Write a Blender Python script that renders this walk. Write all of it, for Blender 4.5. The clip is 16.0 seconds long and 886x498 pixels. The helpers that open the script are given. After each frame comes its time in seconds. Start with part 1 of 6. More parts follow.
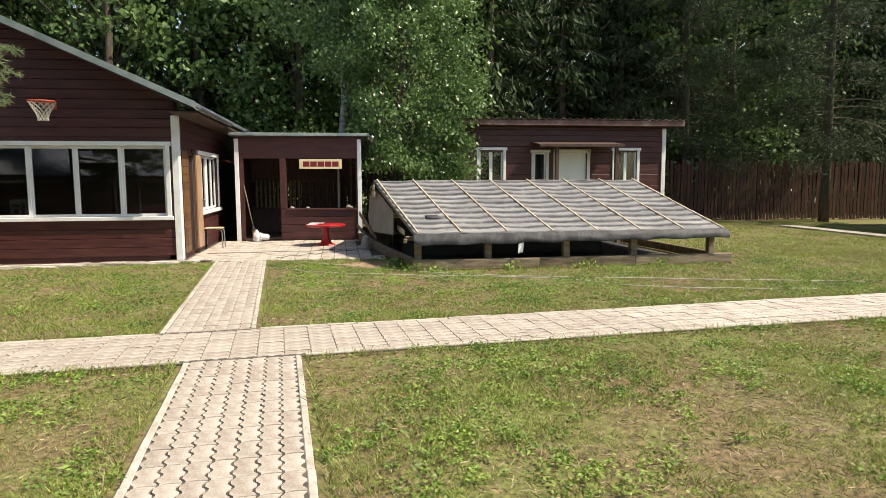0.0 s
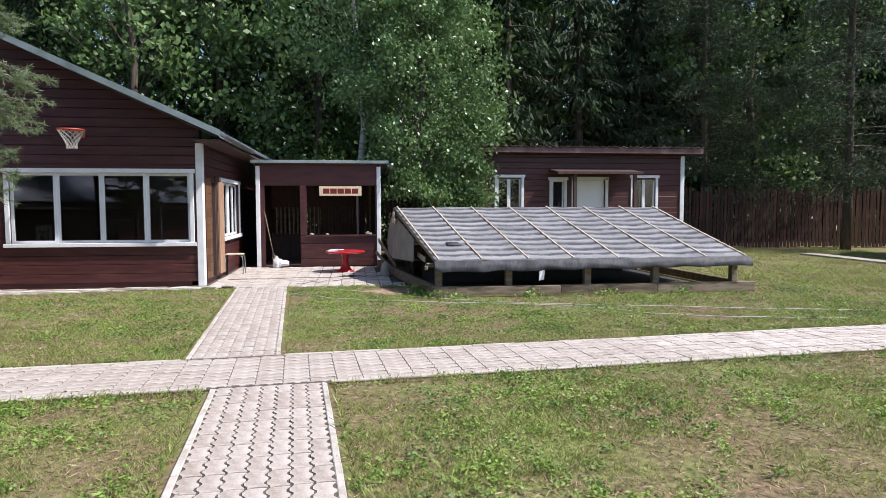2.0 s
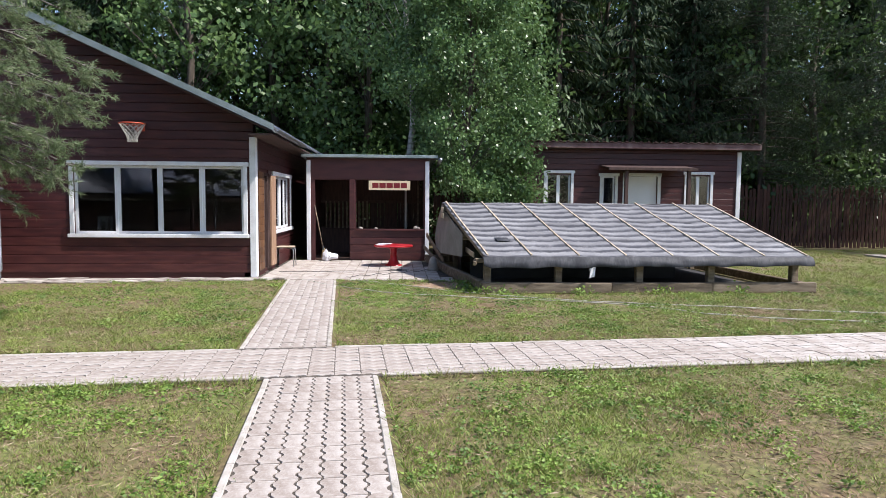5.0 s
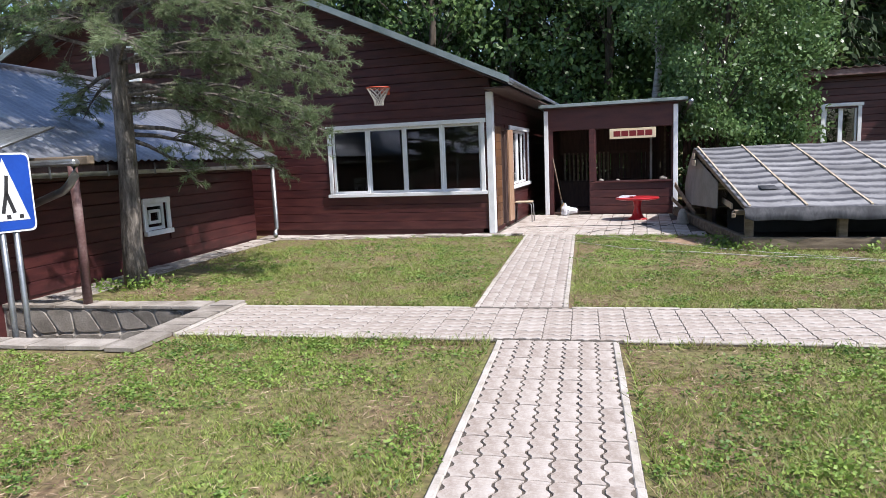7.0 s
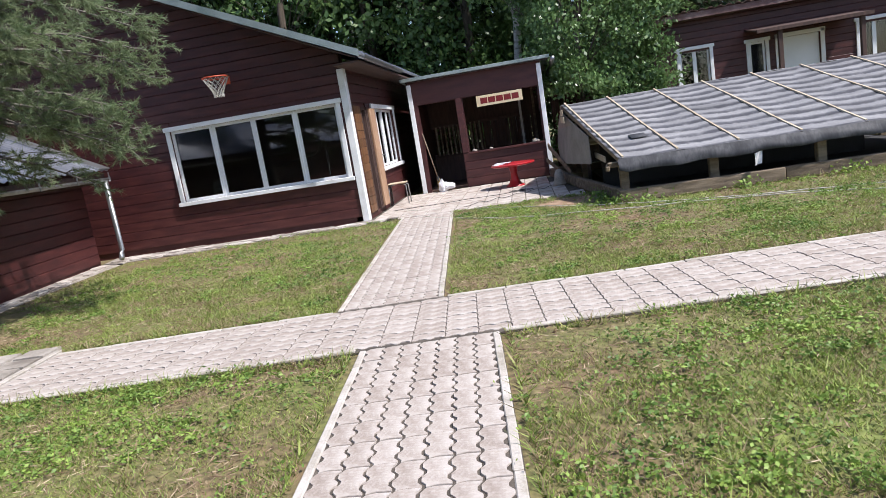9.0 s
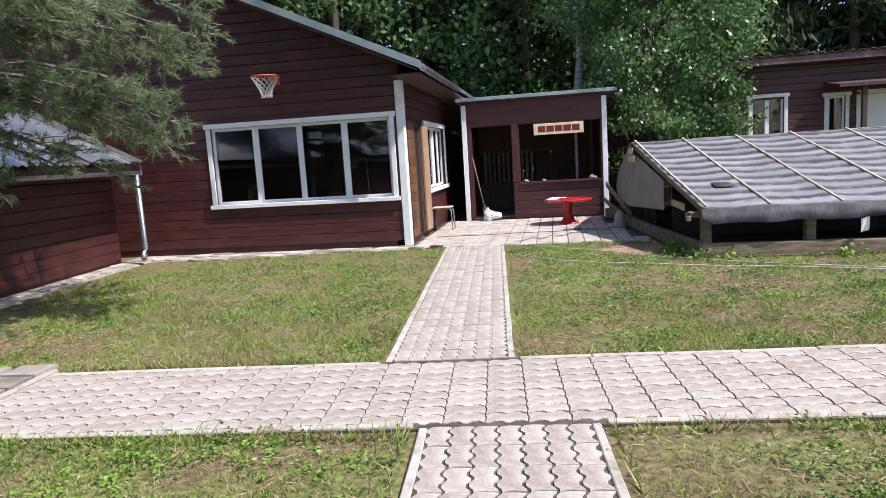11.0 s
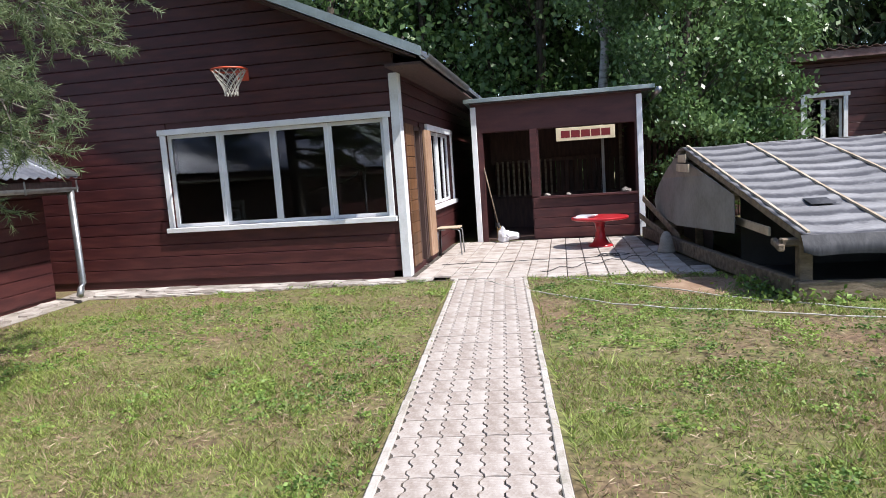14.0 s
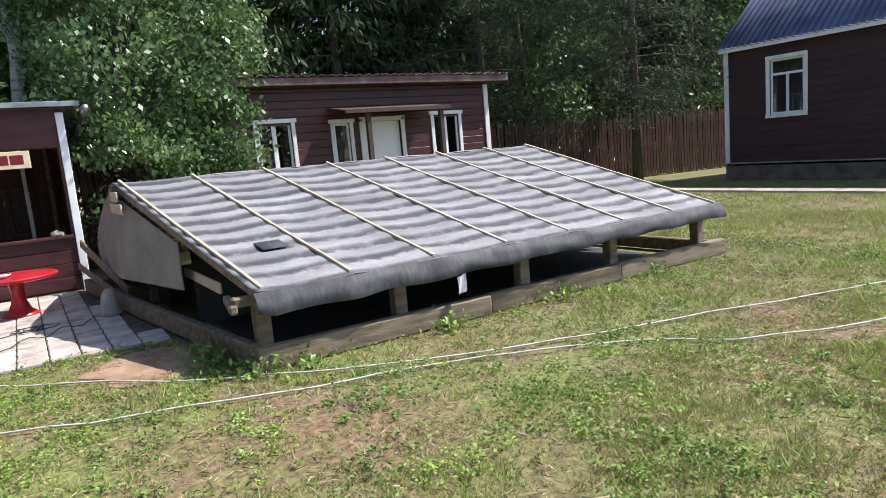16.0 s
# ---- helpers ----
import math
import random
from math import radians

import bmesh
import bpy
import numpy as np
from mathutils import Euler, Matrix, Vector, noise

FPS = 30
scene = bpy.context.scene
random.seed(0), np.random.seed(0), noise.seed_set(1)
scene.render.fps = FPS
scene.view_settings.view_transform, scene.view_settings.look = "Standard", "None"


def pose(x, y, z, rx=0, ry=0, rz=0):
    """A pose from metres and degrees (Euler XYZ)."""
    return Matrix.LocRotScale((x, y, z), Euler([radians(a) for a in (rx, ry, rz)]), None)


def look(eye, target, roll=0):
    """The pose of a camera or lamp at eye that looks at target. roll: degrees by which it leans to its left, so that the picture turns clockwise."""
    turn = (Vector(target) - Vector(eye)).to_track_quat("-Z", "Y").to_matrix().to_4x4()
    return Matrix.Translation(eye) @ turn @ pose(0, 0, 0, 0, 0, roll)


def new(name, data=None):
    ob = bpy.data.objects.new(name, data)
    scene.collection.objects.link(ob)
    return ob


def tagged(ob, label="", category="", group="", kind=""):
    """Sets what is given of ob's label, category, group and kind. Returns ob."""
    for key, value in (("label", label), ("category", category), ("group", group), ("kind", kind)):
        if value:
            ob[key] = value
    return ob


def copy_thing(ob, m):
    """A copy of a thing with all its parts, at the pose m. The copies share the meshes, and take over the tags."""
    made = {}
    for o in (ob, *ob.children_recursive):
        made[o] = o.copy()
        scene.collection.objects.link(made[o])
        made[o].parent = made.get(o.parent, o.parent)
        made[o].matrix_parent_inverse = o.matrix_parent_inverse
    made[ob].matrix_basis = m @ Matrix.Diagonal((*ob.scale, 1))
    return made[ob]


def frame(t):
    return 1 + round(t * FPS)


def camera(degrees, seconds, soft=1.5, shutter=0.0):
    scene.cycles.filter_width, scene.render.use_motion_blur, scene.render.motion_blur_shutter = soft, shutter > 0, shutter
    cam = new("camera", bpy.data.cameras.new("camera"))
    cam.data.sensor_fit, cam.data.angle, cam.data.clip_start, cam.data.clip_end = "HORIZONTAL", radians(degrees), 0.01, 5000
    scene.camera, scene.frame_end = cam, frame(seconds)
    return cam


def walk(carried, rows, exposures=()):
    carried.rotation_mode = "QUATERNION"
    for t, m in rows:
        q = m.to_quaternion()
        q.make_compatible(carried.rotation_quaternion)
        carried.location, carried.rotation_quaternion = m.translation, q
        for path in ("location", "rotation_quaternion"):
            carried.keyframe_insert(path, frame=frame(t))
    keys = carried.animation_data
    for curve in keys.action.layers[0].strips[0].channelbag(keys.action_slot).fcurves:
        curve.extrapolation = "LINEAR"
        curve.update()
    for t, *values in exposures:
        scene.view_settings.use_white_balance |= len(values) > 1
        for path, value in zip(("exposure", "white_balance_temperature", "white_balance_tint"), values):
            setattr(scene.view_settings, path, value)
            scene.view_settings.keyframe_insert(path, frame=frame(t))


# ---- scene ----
cam = camera(67.9, 16.0, soft=0.85)
PATH = [
    (0, (0.765, -0.085, 1.55), (1.075, 1.879, 1.336), -0.2),
    (0.5, (0.633, -0.037, 1.546), (0.804, 1.949, 1.386), -1.2),
    (1, (0.64, -0.103, 1.564), (1.009, 1.857, 1.403), 1.8),
    (1.5, (0.642, -0.018, 1.542), (0.885, 1.963, 1.414), -0.3),
    (2, (0.659, -0.07, 1.554), (0.927, 1.907, 1.421), -0.1),
    (2.5, (0.674, -0.084, 1.561), (1.05, 1.876, 1.422), 0.2),
    (3, (0.664, -0.038, 1.549), (0.999, 1.929, 1.407), -0.1),
    (5.5, (0.547, -0.008, 1.539), (0.618, 1.984, 1.386), -0.6),
    (6, (0.458, 0.05, 1.517), (0.411, 2.034, 1.267), -2.7),
    (6.5, (0.486, 0.188, 1.515), (0.074, 2.131, 1.285), -2.1),
    (7, (0.607, 0.441, 1.512), (0.022, 2.332, 1.239), -2.4),
    (7.5, (0.673, 0.623, 1.508), (0.249, 2.555, 1.213), -3.2),
    (8, (0.66, 0.892, 1.506), (0.671, 2.874, 1.239), -2.6),
    (8.5, (0.678, 1.13, 1.488), (0.633, 3.095, 1.118), -4.4),
    (9, (0.744, 1.378, 1.397), (0.46, 3.327, 1.047), -9.3),
    (9.5, (0.659, 1.519, 1.464), (0.416, 3.469, 1.091), -6.1),
    (12, (0.061, 2.901, 1.446), (-0.468, 4.816, 1.218), 0.0),
    (12.5, (0.04, 3.23, 1.452), (-0.704, 5.07, 1.202), -1.9),
    (13, (-0.07, 3.683, 1.448), (-0.576, 5.615, 1.351), -1.3),
    (13.5, (-0.162, 4.003, 1.415), (-0.488, 5.968, 1.225), -1.5),
    (14, (-0.124, 4.354, 1.438), (-0.486, 6.306, 1.197), -3.9),
    (14.5, (-0.041, 4.819, 1.446), (0.101, 6.811, 1.327), -2.9),
    (15, (0.098, 5.19, 1.48), (0.753, 7.063, 1.228), -0.9),
    (15.5, (0.301, 5.652, 1.456), (0.837, 7.556, 1.16), -2.9),
    (16, (0.628, 5.923, 1.561), (1.685, 7.594, 1.261), -5.0),
]
walk(cam, [(t, look(eye, target, roll)) for t, eye, target, roll in PATH], [(0.0, 0.52, 7700, 7), (0.5, 0.47, 7000, 9), (1.0, 0.45, 6650, 11), (2.0, 0.48, 6250, 14), (9.0, 0.46, 6200, 14), (12.0, 0.49, 6200, 14), (15.0, 0.57, 6200, 13), (16.0, 0.74, 6300, 13)])

# ---- world, sun ----
SUN = Vector((0.66, -0.27, 1.0)).normalized()
world = bpy.data.worlds.new("sky")
scene.world = world
world.use_nodes = True
wn = world.node_tree
sky = wn.nodes.new("ShaderNodeTexSky")
sky.sky_type, sky.sun_disc = "NISHITA", False
sky.sun_elevation = math.asin(SUN.z)
sky.sun_rotation = math.atan2(SUN.x, SUN.y)
wn.links.new(sky.outputs[0], wn.nodes["Background"].inputs[0])
wn.nodes["Background"].inputs[1].default_value = 0.15
sun = new("sun", bpy.data.lights.new("sun", "SUN"))
sun.data.energy, sun.data.angle, sun.data.color = 5.0, radians(0.6), (1.0, 0.95, 0.87)
sun.matrix_world = look(SUN * 60, (0, 0, 0))


# ---- materials ----
def material(name, colours, scale=6.0, fine=60.0, rough=0.7, metal=0.0, bump=0.15, stretch=(1, 1, 1), rand=0.0, island=0.0, translucent=0.0, spec=0.5):
    """Two scales of noise over a ramp of colours, with relief; rand: shade from object to object; island: from leaf to leaf."""
    m = bpy.data.materials.new(name)
    m.use_nodes = True
    n, l = m.node_tree.nodes, m.node_tree.links
    b = n["Principled BSDF"]
    tc, mp = n.new("ShaderNodeTexCoord"), n.new("ShaderNodeMapping")
    mp.inputs["Scale"].default_value = stretch
    l.new(tc.outputs["Object"], mp.inputs[0])
    big, small = n.new("ShaderNodeTexNoise"), n.new("ShaderNodeTexNoise")
    for t, s, d in ((big, scale, 5), (small, fine, 3)):
        t.inputs["Scale"].default_value, t.inputs["Detail"].default_value = s, d
        l.new(mp.outputs[0], t.inputs[0])
    mixv = n.new("ShaderNodeMath")
    mixv.operation = "MULTIPLY_ADD"
    l.new(small.outputs[0], mixv.inputs[0])
    mixv.inputs[1].default_value = 0.4
    sub = n.new("ShaderNodeMath")
    sub.operation = "SUBTRACT"
    l.new(big.outputs[0], sub.inputs[0])
    sub.inputs[1].default_value = 0.2
    l.new(sub.outputs[0], mixv.inputs[2])
    src = mixv.outputs[0]
    for amount, node, sock in ((rand, "ShaderNodeObjectInfo", "Random"), (island, "ShaderNodeNewGeometry", "Random Per Island")):
        if amount:
            r, a = n.new(node), n.new("ShaderNodeMath")
            a.operation = "MULTIPLY_ADD"
            l.new(r.outputs[sock], a.inputs[0])
            a.inputs[1].default_value = amount
            add = n.new("ShaderNodeMath")
            add.operation = "SUBTRACT"
            l.new(src, add.inputs[0])
            add.inputs[1].default_value = amount / 2
            l.new(add.outputs[0], a.inputs[2])
            src = a.outputs[0]
    ramp = n.new("ShaderNodeValToRGB")
    e = ramp.color_ramp.elements
    pos = [0.28 + 0.44 * i / (len(colours) - 1) for i in range(len(colours))]
    while len(e) < len(colours):
        e.new(0.5)
    for i, c in enumerate(colours):
        e[i].position, e[i].color = pos[i], (*c, 1)
    l.new(src, ramp.inputs[0])
    l.new(ramp.outputs[0], b.inputs["Base Color"])
    b.inputs["Roughness"].default_value, b.inputs["Metallic"].default_value = rough, metal
    b.inputs["Specular IOR Level"].default_value = spec
    if bump:
        bp = n.new("ShaderNodeBump")
        bp.inputs["Strength"].default_value, bp.inputs["Distance"].default_value = bump, 0.02
        l.new(mixv.outputs[0], bp.inputs["Height"])
        l.new(bp.outputs[0], b.inputs["Normal"])
    if translucent:
        tr, mx = n.new("ShaderNodeBsdfTranslucent"), n.new("ShaderNodeMixShader")
        l.new(ramp.outputs[0], tr.inputs[0])
        mx.inputs[0].default_value = translucent
        l.new(b.outputs[0], mx.inputs[1])
        l.new(tr.outputs[0], mx.inputs[2])
        l.new(mx.outputs[0], n["Material Output"].inputs[0])
    return m


MAROON = material("maroon_paint", [(0.038, 0.009, 0.010), (0.058, 0.014, 0.014), (0.085, 0.024, 0.021)], 2.5, 30, 0.5, bump=0.2, stretch=(1, 1, 6), rand=0.16)
MAROON_FLAT = material("maroon_panel", [(0.045, 0.011, 0.012), (0.065, 0.017, 0.017), (0.08, 0.023, 0.02)], 2, 25, 0.55, bump=0.12, stretch=(1, 1, 5))
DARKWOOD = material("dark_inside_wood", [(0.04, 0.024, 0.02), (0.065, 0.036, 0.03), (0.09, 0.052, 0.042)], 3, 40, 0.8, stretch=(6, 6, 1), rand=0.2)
WHITE = material("white_paint", [(0.66, 0.66, 0.66), (0.76, 0.77, 0.78), (0.80, 0.81, 0.82)], 4, 50, 0.45, bump=0.08, rand=0.1)
PVC = material("white_pvc", [(0.74, 0.76, 0.78), (0.78, 0.80, 0.82)], 3, 40, 0.3, bump=0.0)
TIMBER = material("weathered_timber", [(0.10, 0.075, 0.05), (0.19, 0.145, 0.10), (0.28, 0.22, 0.155)], 3, 40, 0.8, bump=0.4, stretch=(1, 5, 5), rand=0.2)
LATH = material("new_lath", [(0.36, 0.28, 0.19), (0.48, 0.39, 0.28), (0.56, 0.48, 0.36)], 5, 60, 0.75, bump=0.2, rand=0.25)
PINEDOOR = material("varnished_pine", [(0.28, 0.16, 0.10), (0.38, 0.235, 0.15), (0.46, 0.31, 0.21)], 2, 24, 0.45, bump=0.1, stretch=(5, 5, 0.6))
# brown pine, darkened in colour for the shade on the door lining
SHADEPINE = material("shaded_pine", [(0.075, 0.034, 0.014), (0.125, 0.057, 0.024), (0.18, 0.085, 0.036)], 2, 24, 0.5, bump=0.15, stretch=(5, 5, 0.6), rand=0.2)
FILM = material("grey_cover_film", [(0.12, 0.12, 0.128), (0.17, 0.17, 0.18), (0.24, 0.24, 0.25)], 1.6, 26, 0.62, bump=0.35, stretch=(0.8, 2.5, 1), spec=0.35)


def dirt_bands(m, period, origin):
    """Dirt gathered in the sagging folds of the film."""
    n, l = m.node_tree.nodes, m.node_tree.links
    b = n["Principled BSDF"]
    old = b.inputs["Base Color"].links[0].from_socket
    tc, sep, ns = n.new("ShaderNodeTexCoord"), n.new("ShaderNodeSeparateXYZ"), n.new("ShaderNodeTexNoise")
    ns.inputs["Scale"].default_value, ns.inputs["Detail"].default_value, ns.inputs["Roughness"].default_value = 4.4, 10, 0.74
    l.new(tc.outputs["Object"], sep.inputs[0])
    l.new(tc.outputs["Object"], ns.inputs[0])

    def op(kind, a, v=None, w=None):
        q = n.new("ShaderNodeMath")
        q.operation = kind
        for i, x in enumerate((a, v, w)):
            if isinstance(x, (int, float)):
                q.inputs[i].default_value = x
            elif x:
                l.new(x, q.inputs[i])
        return q.outputs[0]
    y = op("MULTIPLY_ADD", ns.outputs[0], 0.11, sep.outputs[1])
    wave = op("COSINE", op("MULTIPLY", op("SUBTRACT", y, origin), 2 * math.pi / period))
    mask = op("MULTIPLY_ADD", ns.outputs[0], 2.7, op("MULTIPLY_ADD", wave, 0.62, -1.15))
    ramp = n.new("ShaderNodeValToRGB")
    ramp.color_ramp.elements[0].position, ramp.color_ramp.elements[0].color = 0.05, (1.28, 1.27, 1.24, 1)
    ramp.color_ramp.elements[1].position, ramp.color_ramp.elements[1].color = 0.75, (0.34, 0.34, 0.37, 1)
    l.new(mask, ramp.inputs[0])
    mix = n.new("ShaderNodeMix")
    mix.data_type, mix.blend_type = "RGBA", "MULTIPLY"
    mix.inputs[0].default_value = 1.0
    l.new(old, mix.inputs[6])
    l.new(ramp.outputs[0], mix.inputs[7])
    l.new(mix.outputs[2], b.inputs["Base Color"])


dirt_bands(FILM, 0.262, 10.80)
# the cover film again, darkened for the hem's shaded upright side
FILM_DARK = material("grey_film_hem_shade", [(0.024, 0.025, 0.03), (0.038, 0.04, 0.046), (0.075, 0.075, 0.082)], 3.5, 22, 0.6, bump=0.3, stretch=(1.5, 1, 0.5), spec=0.25)
BOARDGREY = material("grey_fibre_sheet", [(0.17, 0.165, 0.15), (0.23, 0.225, 0.21), (0.28, 0.27, 0.25)], 2, 18, 0.75, bump=0.15)
PAVER = material("concrete_paver", [(0.27, 0.22, 0.185), (0.41, 0.36, 0.32), (0.50, 0.455, 0.42)], 5, 60, 0.85, bump=0.35, rand=0.13)
KERB = material("concrete_kerb", [(0.30, 0.27, 0.22), (0.42, 0.38, 0.335), (0.50, 0.46, 0.42)], 9, 80, 0.85, bump=0.35, rand=0.2)
SAND = material("joint_soil", [(0.045, 0.038, 0.03), (0.075, 0.062, 0.05), (0.12, 0.10, 0.08)], 8, 90, 0.95, bump=0.5)
CONCRETE = material("old_concrete", [(0.17, 0.145, 0.12), (0.28, 0.25, 0.215), (0.40, 0.36, 0.32)], 4, 60, 0.9, bump=0.4, rand=0.2)
SLAB = material("broken_slab", [(0.20, 0.17, 0.145), (0.36, 0.32, 0.29), (0.52, 0.48, 0.44)], 5, 50, 0.85, bump=0.4, rand=0.45)
STONE = material("field_stone", [(0.14, 0.125, 0.105), (0.23, 0.205, 0.175), (0.33, 0.30, 0.26)], 4, 40, 0.85, bump=0.6, rand=0.35)
MORTAR = material("mortar", [(0.30, 0.28, 0.25), (0.42, 0.39, 0.35)], 8, 70, 0.95, bump=0.5)
ZINC = material("corrugated_zinc", [(0.22, 0.24, 0.29), (0.34, 0.36, 0.42), (0.48, 0.50, 0.55)], 1.5, 30, 0.34, 0.7, bump=0.06, stretch=(1, 1, 1))
BLUEROOF = material("dark_blue_sheet", [(0.05, 0.06, 0.10), (0.085, 0.10, 0.15), (0.13, 0.145, 0.20)], 1.5, 30, 0.4, 0.5, bump=0.05)
FARWALL = material("dark_purple_siding", [(0.028, 0.012, 0.015), (0.042, 0.018, 0.021), (0.055, 0.024, 0.026)], 1.2, 20, 0.7, bump=0.1, stretch=(1, 1, 4))
PLINTH = material("brown_plinth_stone", [(0.07, 0.055, 0.045), (0.12, 0.095, 0.08), (0.17, 0.14, 0.12)], 3, 25, 0.9, bump=0.5)
GALV = material("galvanised_metal", [(0.24, 0.255, 0.265), (0.33, 0.345, 0.355), (0.40, 0.415, 0.425)], 8, 60, 0.38, 0.8, bump=0.05)
ROOFGREEN = material("grey_green_flashing", [(0.20, 0.25, 0.25), (0.29, 0.34, 0.34), (0.36, 0.41, 0.41)], 3, 40, 0.4, 0.5, bump=0.08)
ROOFBROWN = material("brown_roof_sheet", [(0.09, 0.045, 0.042), (0.15, 0.08, 0.075), (0.24, 0.17, 0.16)], 3, 40, 0.6, bump=0.2)
RED = material("red_enamel", [(0.32, 0.012, 0.018), (0.42, 0.018, 0.025), (0.46, 0.03, 0.035)], 4, 50, 0.3, bump=0.04)
ORANGE = material("orange_rim_paint", [(0.42, 0.06, 0.025), (0.55, 0.09, 0.04)], 8, 50, 0.45, bump=0.05)
ROPE = material("white_rope", [(0.42, 0.40, 0.35), (0.58, 0.56, 0.50)], 20, 120, 0.85, bump=0.3)
BLACK = material("black_rubber", [(0.012, 0.012, 0.013), (0.025, 0.025, 0.027)], 10, 80, 0.6, bump=0.1)
# near-black colour that stands for the shade inside the pool frame
POOLSHADE = material("dark_pool_shade", [(0.03, 0.03, 0.032), (0.05, 0.05, 0.052)], 3, 40, 0.7, bump=0.1)
CREAM = material("cream_sign_board", [(0.62, 0.52, 0.33), (0.72, 0.62, 0.42)], 5, 40, 0.5, bump=0.05)
SIGNRED = material("dark_red_lettering", [(0.13, 0.006, 0.008), (0.18, 0.010, 0.012)], 8, 50, 0.5, bump=0.0)
SIGNBLUE = material("blue_sign_face", [(0.006, 0.045, 0.30), (0.012, 0.07, 0.40)], 3, 40, 0.4, bump=0.02)
BAG = material("white_polythene", [(0.60, 0.60, 0.63), (0.76, 0.76, 0.79)], 9, 50, 0.4, bump=0.3)
STRAW = material("broom_straw", [(0.22, 0.14, 0.06), (0.36, 0.25, 0.12)], 20, 90, 0.9, bump=0.3)
CURTAIN = material("pale_curtain", [(0.30, 0.30, 0.32), (0.48, 0.48, 0.50)], 4, 40, 0.9, stretch=(8, 8, 0.5))
PLASTER = material("inside_plaster", [(0.28, 0.22, 0.18), (0.36, 0.29, 0.24)], 3, 40, 0.9)
BARK = material("pine_bark", [(0.045, 0.038, 0.032), (0.125, 0.11, 0.095), (0.25, 0.22, 0.19)], 9, 45, 0.9, bump=1.0, stretch=(2.6, 2.6, 0.5))
BIRCHBARK = material("birch_bark", [(0.10, 0.09, 0.08), (0.34, 0.32, 0.29), (0.46, 0.44, 0.41)], 5, 40, 0.8, bump=0.3, stretch=(0.6, 0.6, 3))
WOODBARK = material("forest_bark", [(0.045, 0.036, 0.028), (0.085, 0.068, 0.05), (0.13, 0.10, 0.08)], 6, 40, 0.9, bump=0.6, stretch=(2, 2, 0.5))
LEAF = material("broad_leaf", [(0.05, 0.105, 0.03), (0.10, 0.175, 0.05), (0.16, 0.25, 0.08)], 0.7, 8, 0.45, bump=0.0, island=0.3, translucent=0.28)
BIRCHLEAF = material("birch_leaf", [(0.065, 0.125, 0.040), (0.115, 0.20, 0.066), (0.18, 0.28, 0.105)], 0.9, 8, 0.33, bump=0.0, island=0.35, translucent=0.3)
SPRUCE = material("spruce_needles", [(0.020, 0.036, 0.017), (0.036, 0.060, 0.027), (0.056, 0.088, 0.038)], 0.8, 9, 0.7, bump=0.0, island=0.3, translucent=0.12, spec=0.2)
NEEDLE = material("pine_needles", [(0.11, 0.16, 0.072), (0.19, 0.25, 0.12), (0.28, 0.33, 0.18)], 1.2, 9, 0.55, bump=0.0, island=0.45, translucent=0.42)
FARNEEDLE = material("far_pine_needles", [(0.035, 0.055, 0.028), (0.06, 0.085, 0.045), (0.09, 0.12, 0.065)], 0.8, 9, 0.65, bump=0.0, island=0.4, translucent=0.2, spec=0.25)
BLADE = material("grass_blade", [(0.34, 0.26, 0.15), (0.21, 0.20, 0.07), (0.155, 0.225, 0.045), (0.24, 0.33, 0.065), (0.34, 0.40, 0.10)], 1.2, 8.0, 0.6, bump=0.0, island=0.6, translucent=0.3)
HAY = material("dry_hay", [(0.10, 0.06, 0.036), (0.27, 0.17, 0.11), (0.50, 0.40, 0.27)], 5, 20, 0.8, bump=0.0, island=0.4)
WEED = material("weed_leaf", [(0.085, 0.155, 0.035), (0.17, 0.27, 0.05), (0.29, 0.40, 0.08)], 1.5, 20, 0.55, bump=0.0, island=0.3, translucent=0.25)
SOIL = material("worn_soil", [(0.16, 0.095, 0.055), (0.25, 0.16, 0.10), (0.34, 0.24, 0.16)], 3, 30, 0.95, bump=0.5)
LAWN = material("lawn_ground", [(0.20, 0.135, 0.085), (0.165, 0.125, 0.068), (0.155, 0.14, 0.06), (0.15, 0.17, 0.052), (0.165, 0.205, 0.055)], 0.8, 5.5, 0.95, bump=0.25)


def soil_detail():
    """Fine straw and crumbs of soil over the lawn's large patches."""
    n, l = LAWN.node_tree.nodes, LAWN.node_tree.links
    b = n["Principled BSDF"]
    old = b.inputs["Base Color"].links[0].from_socket
    tc, fine, mix, ramp = n.new("ShaderNodeTexCoord"), n.new("ShaderNodeTexNoise"), n.new("ShaderNodeMix"), n.new("ShaderNodeValToRGB")
    fine.inputs["Scale"].default_value, fine.inputs["Detail"].default_value = 21, 9
    l.new(tc.outputs["Object"], fine.inputs[0])
    ramp.color_ramp.elements[0].position, ramp.color_ramp.elements[0].color = 0.36, (0.55, 0.52, 0.48, 1)
    ramp.color_ramp.elements[1].position, ramp.color_ramp.elements[1].color = 0.70, (1.45, 1.4, 1.3, 1)
    l.new(fine.outputs[0], ramp.inputs[0])
    mix.data_type, mix.blend_type = "RGBA", "MULTIPLY"
    mix.inputs[0].default_value = 1.0
    l.new(old, mix.inputs[6])
    l.new(ramp.outputs[0], mix.inputs[7])
    l.new(mix.outputs[2], b.inputs["Base Color"])


soil_detail()


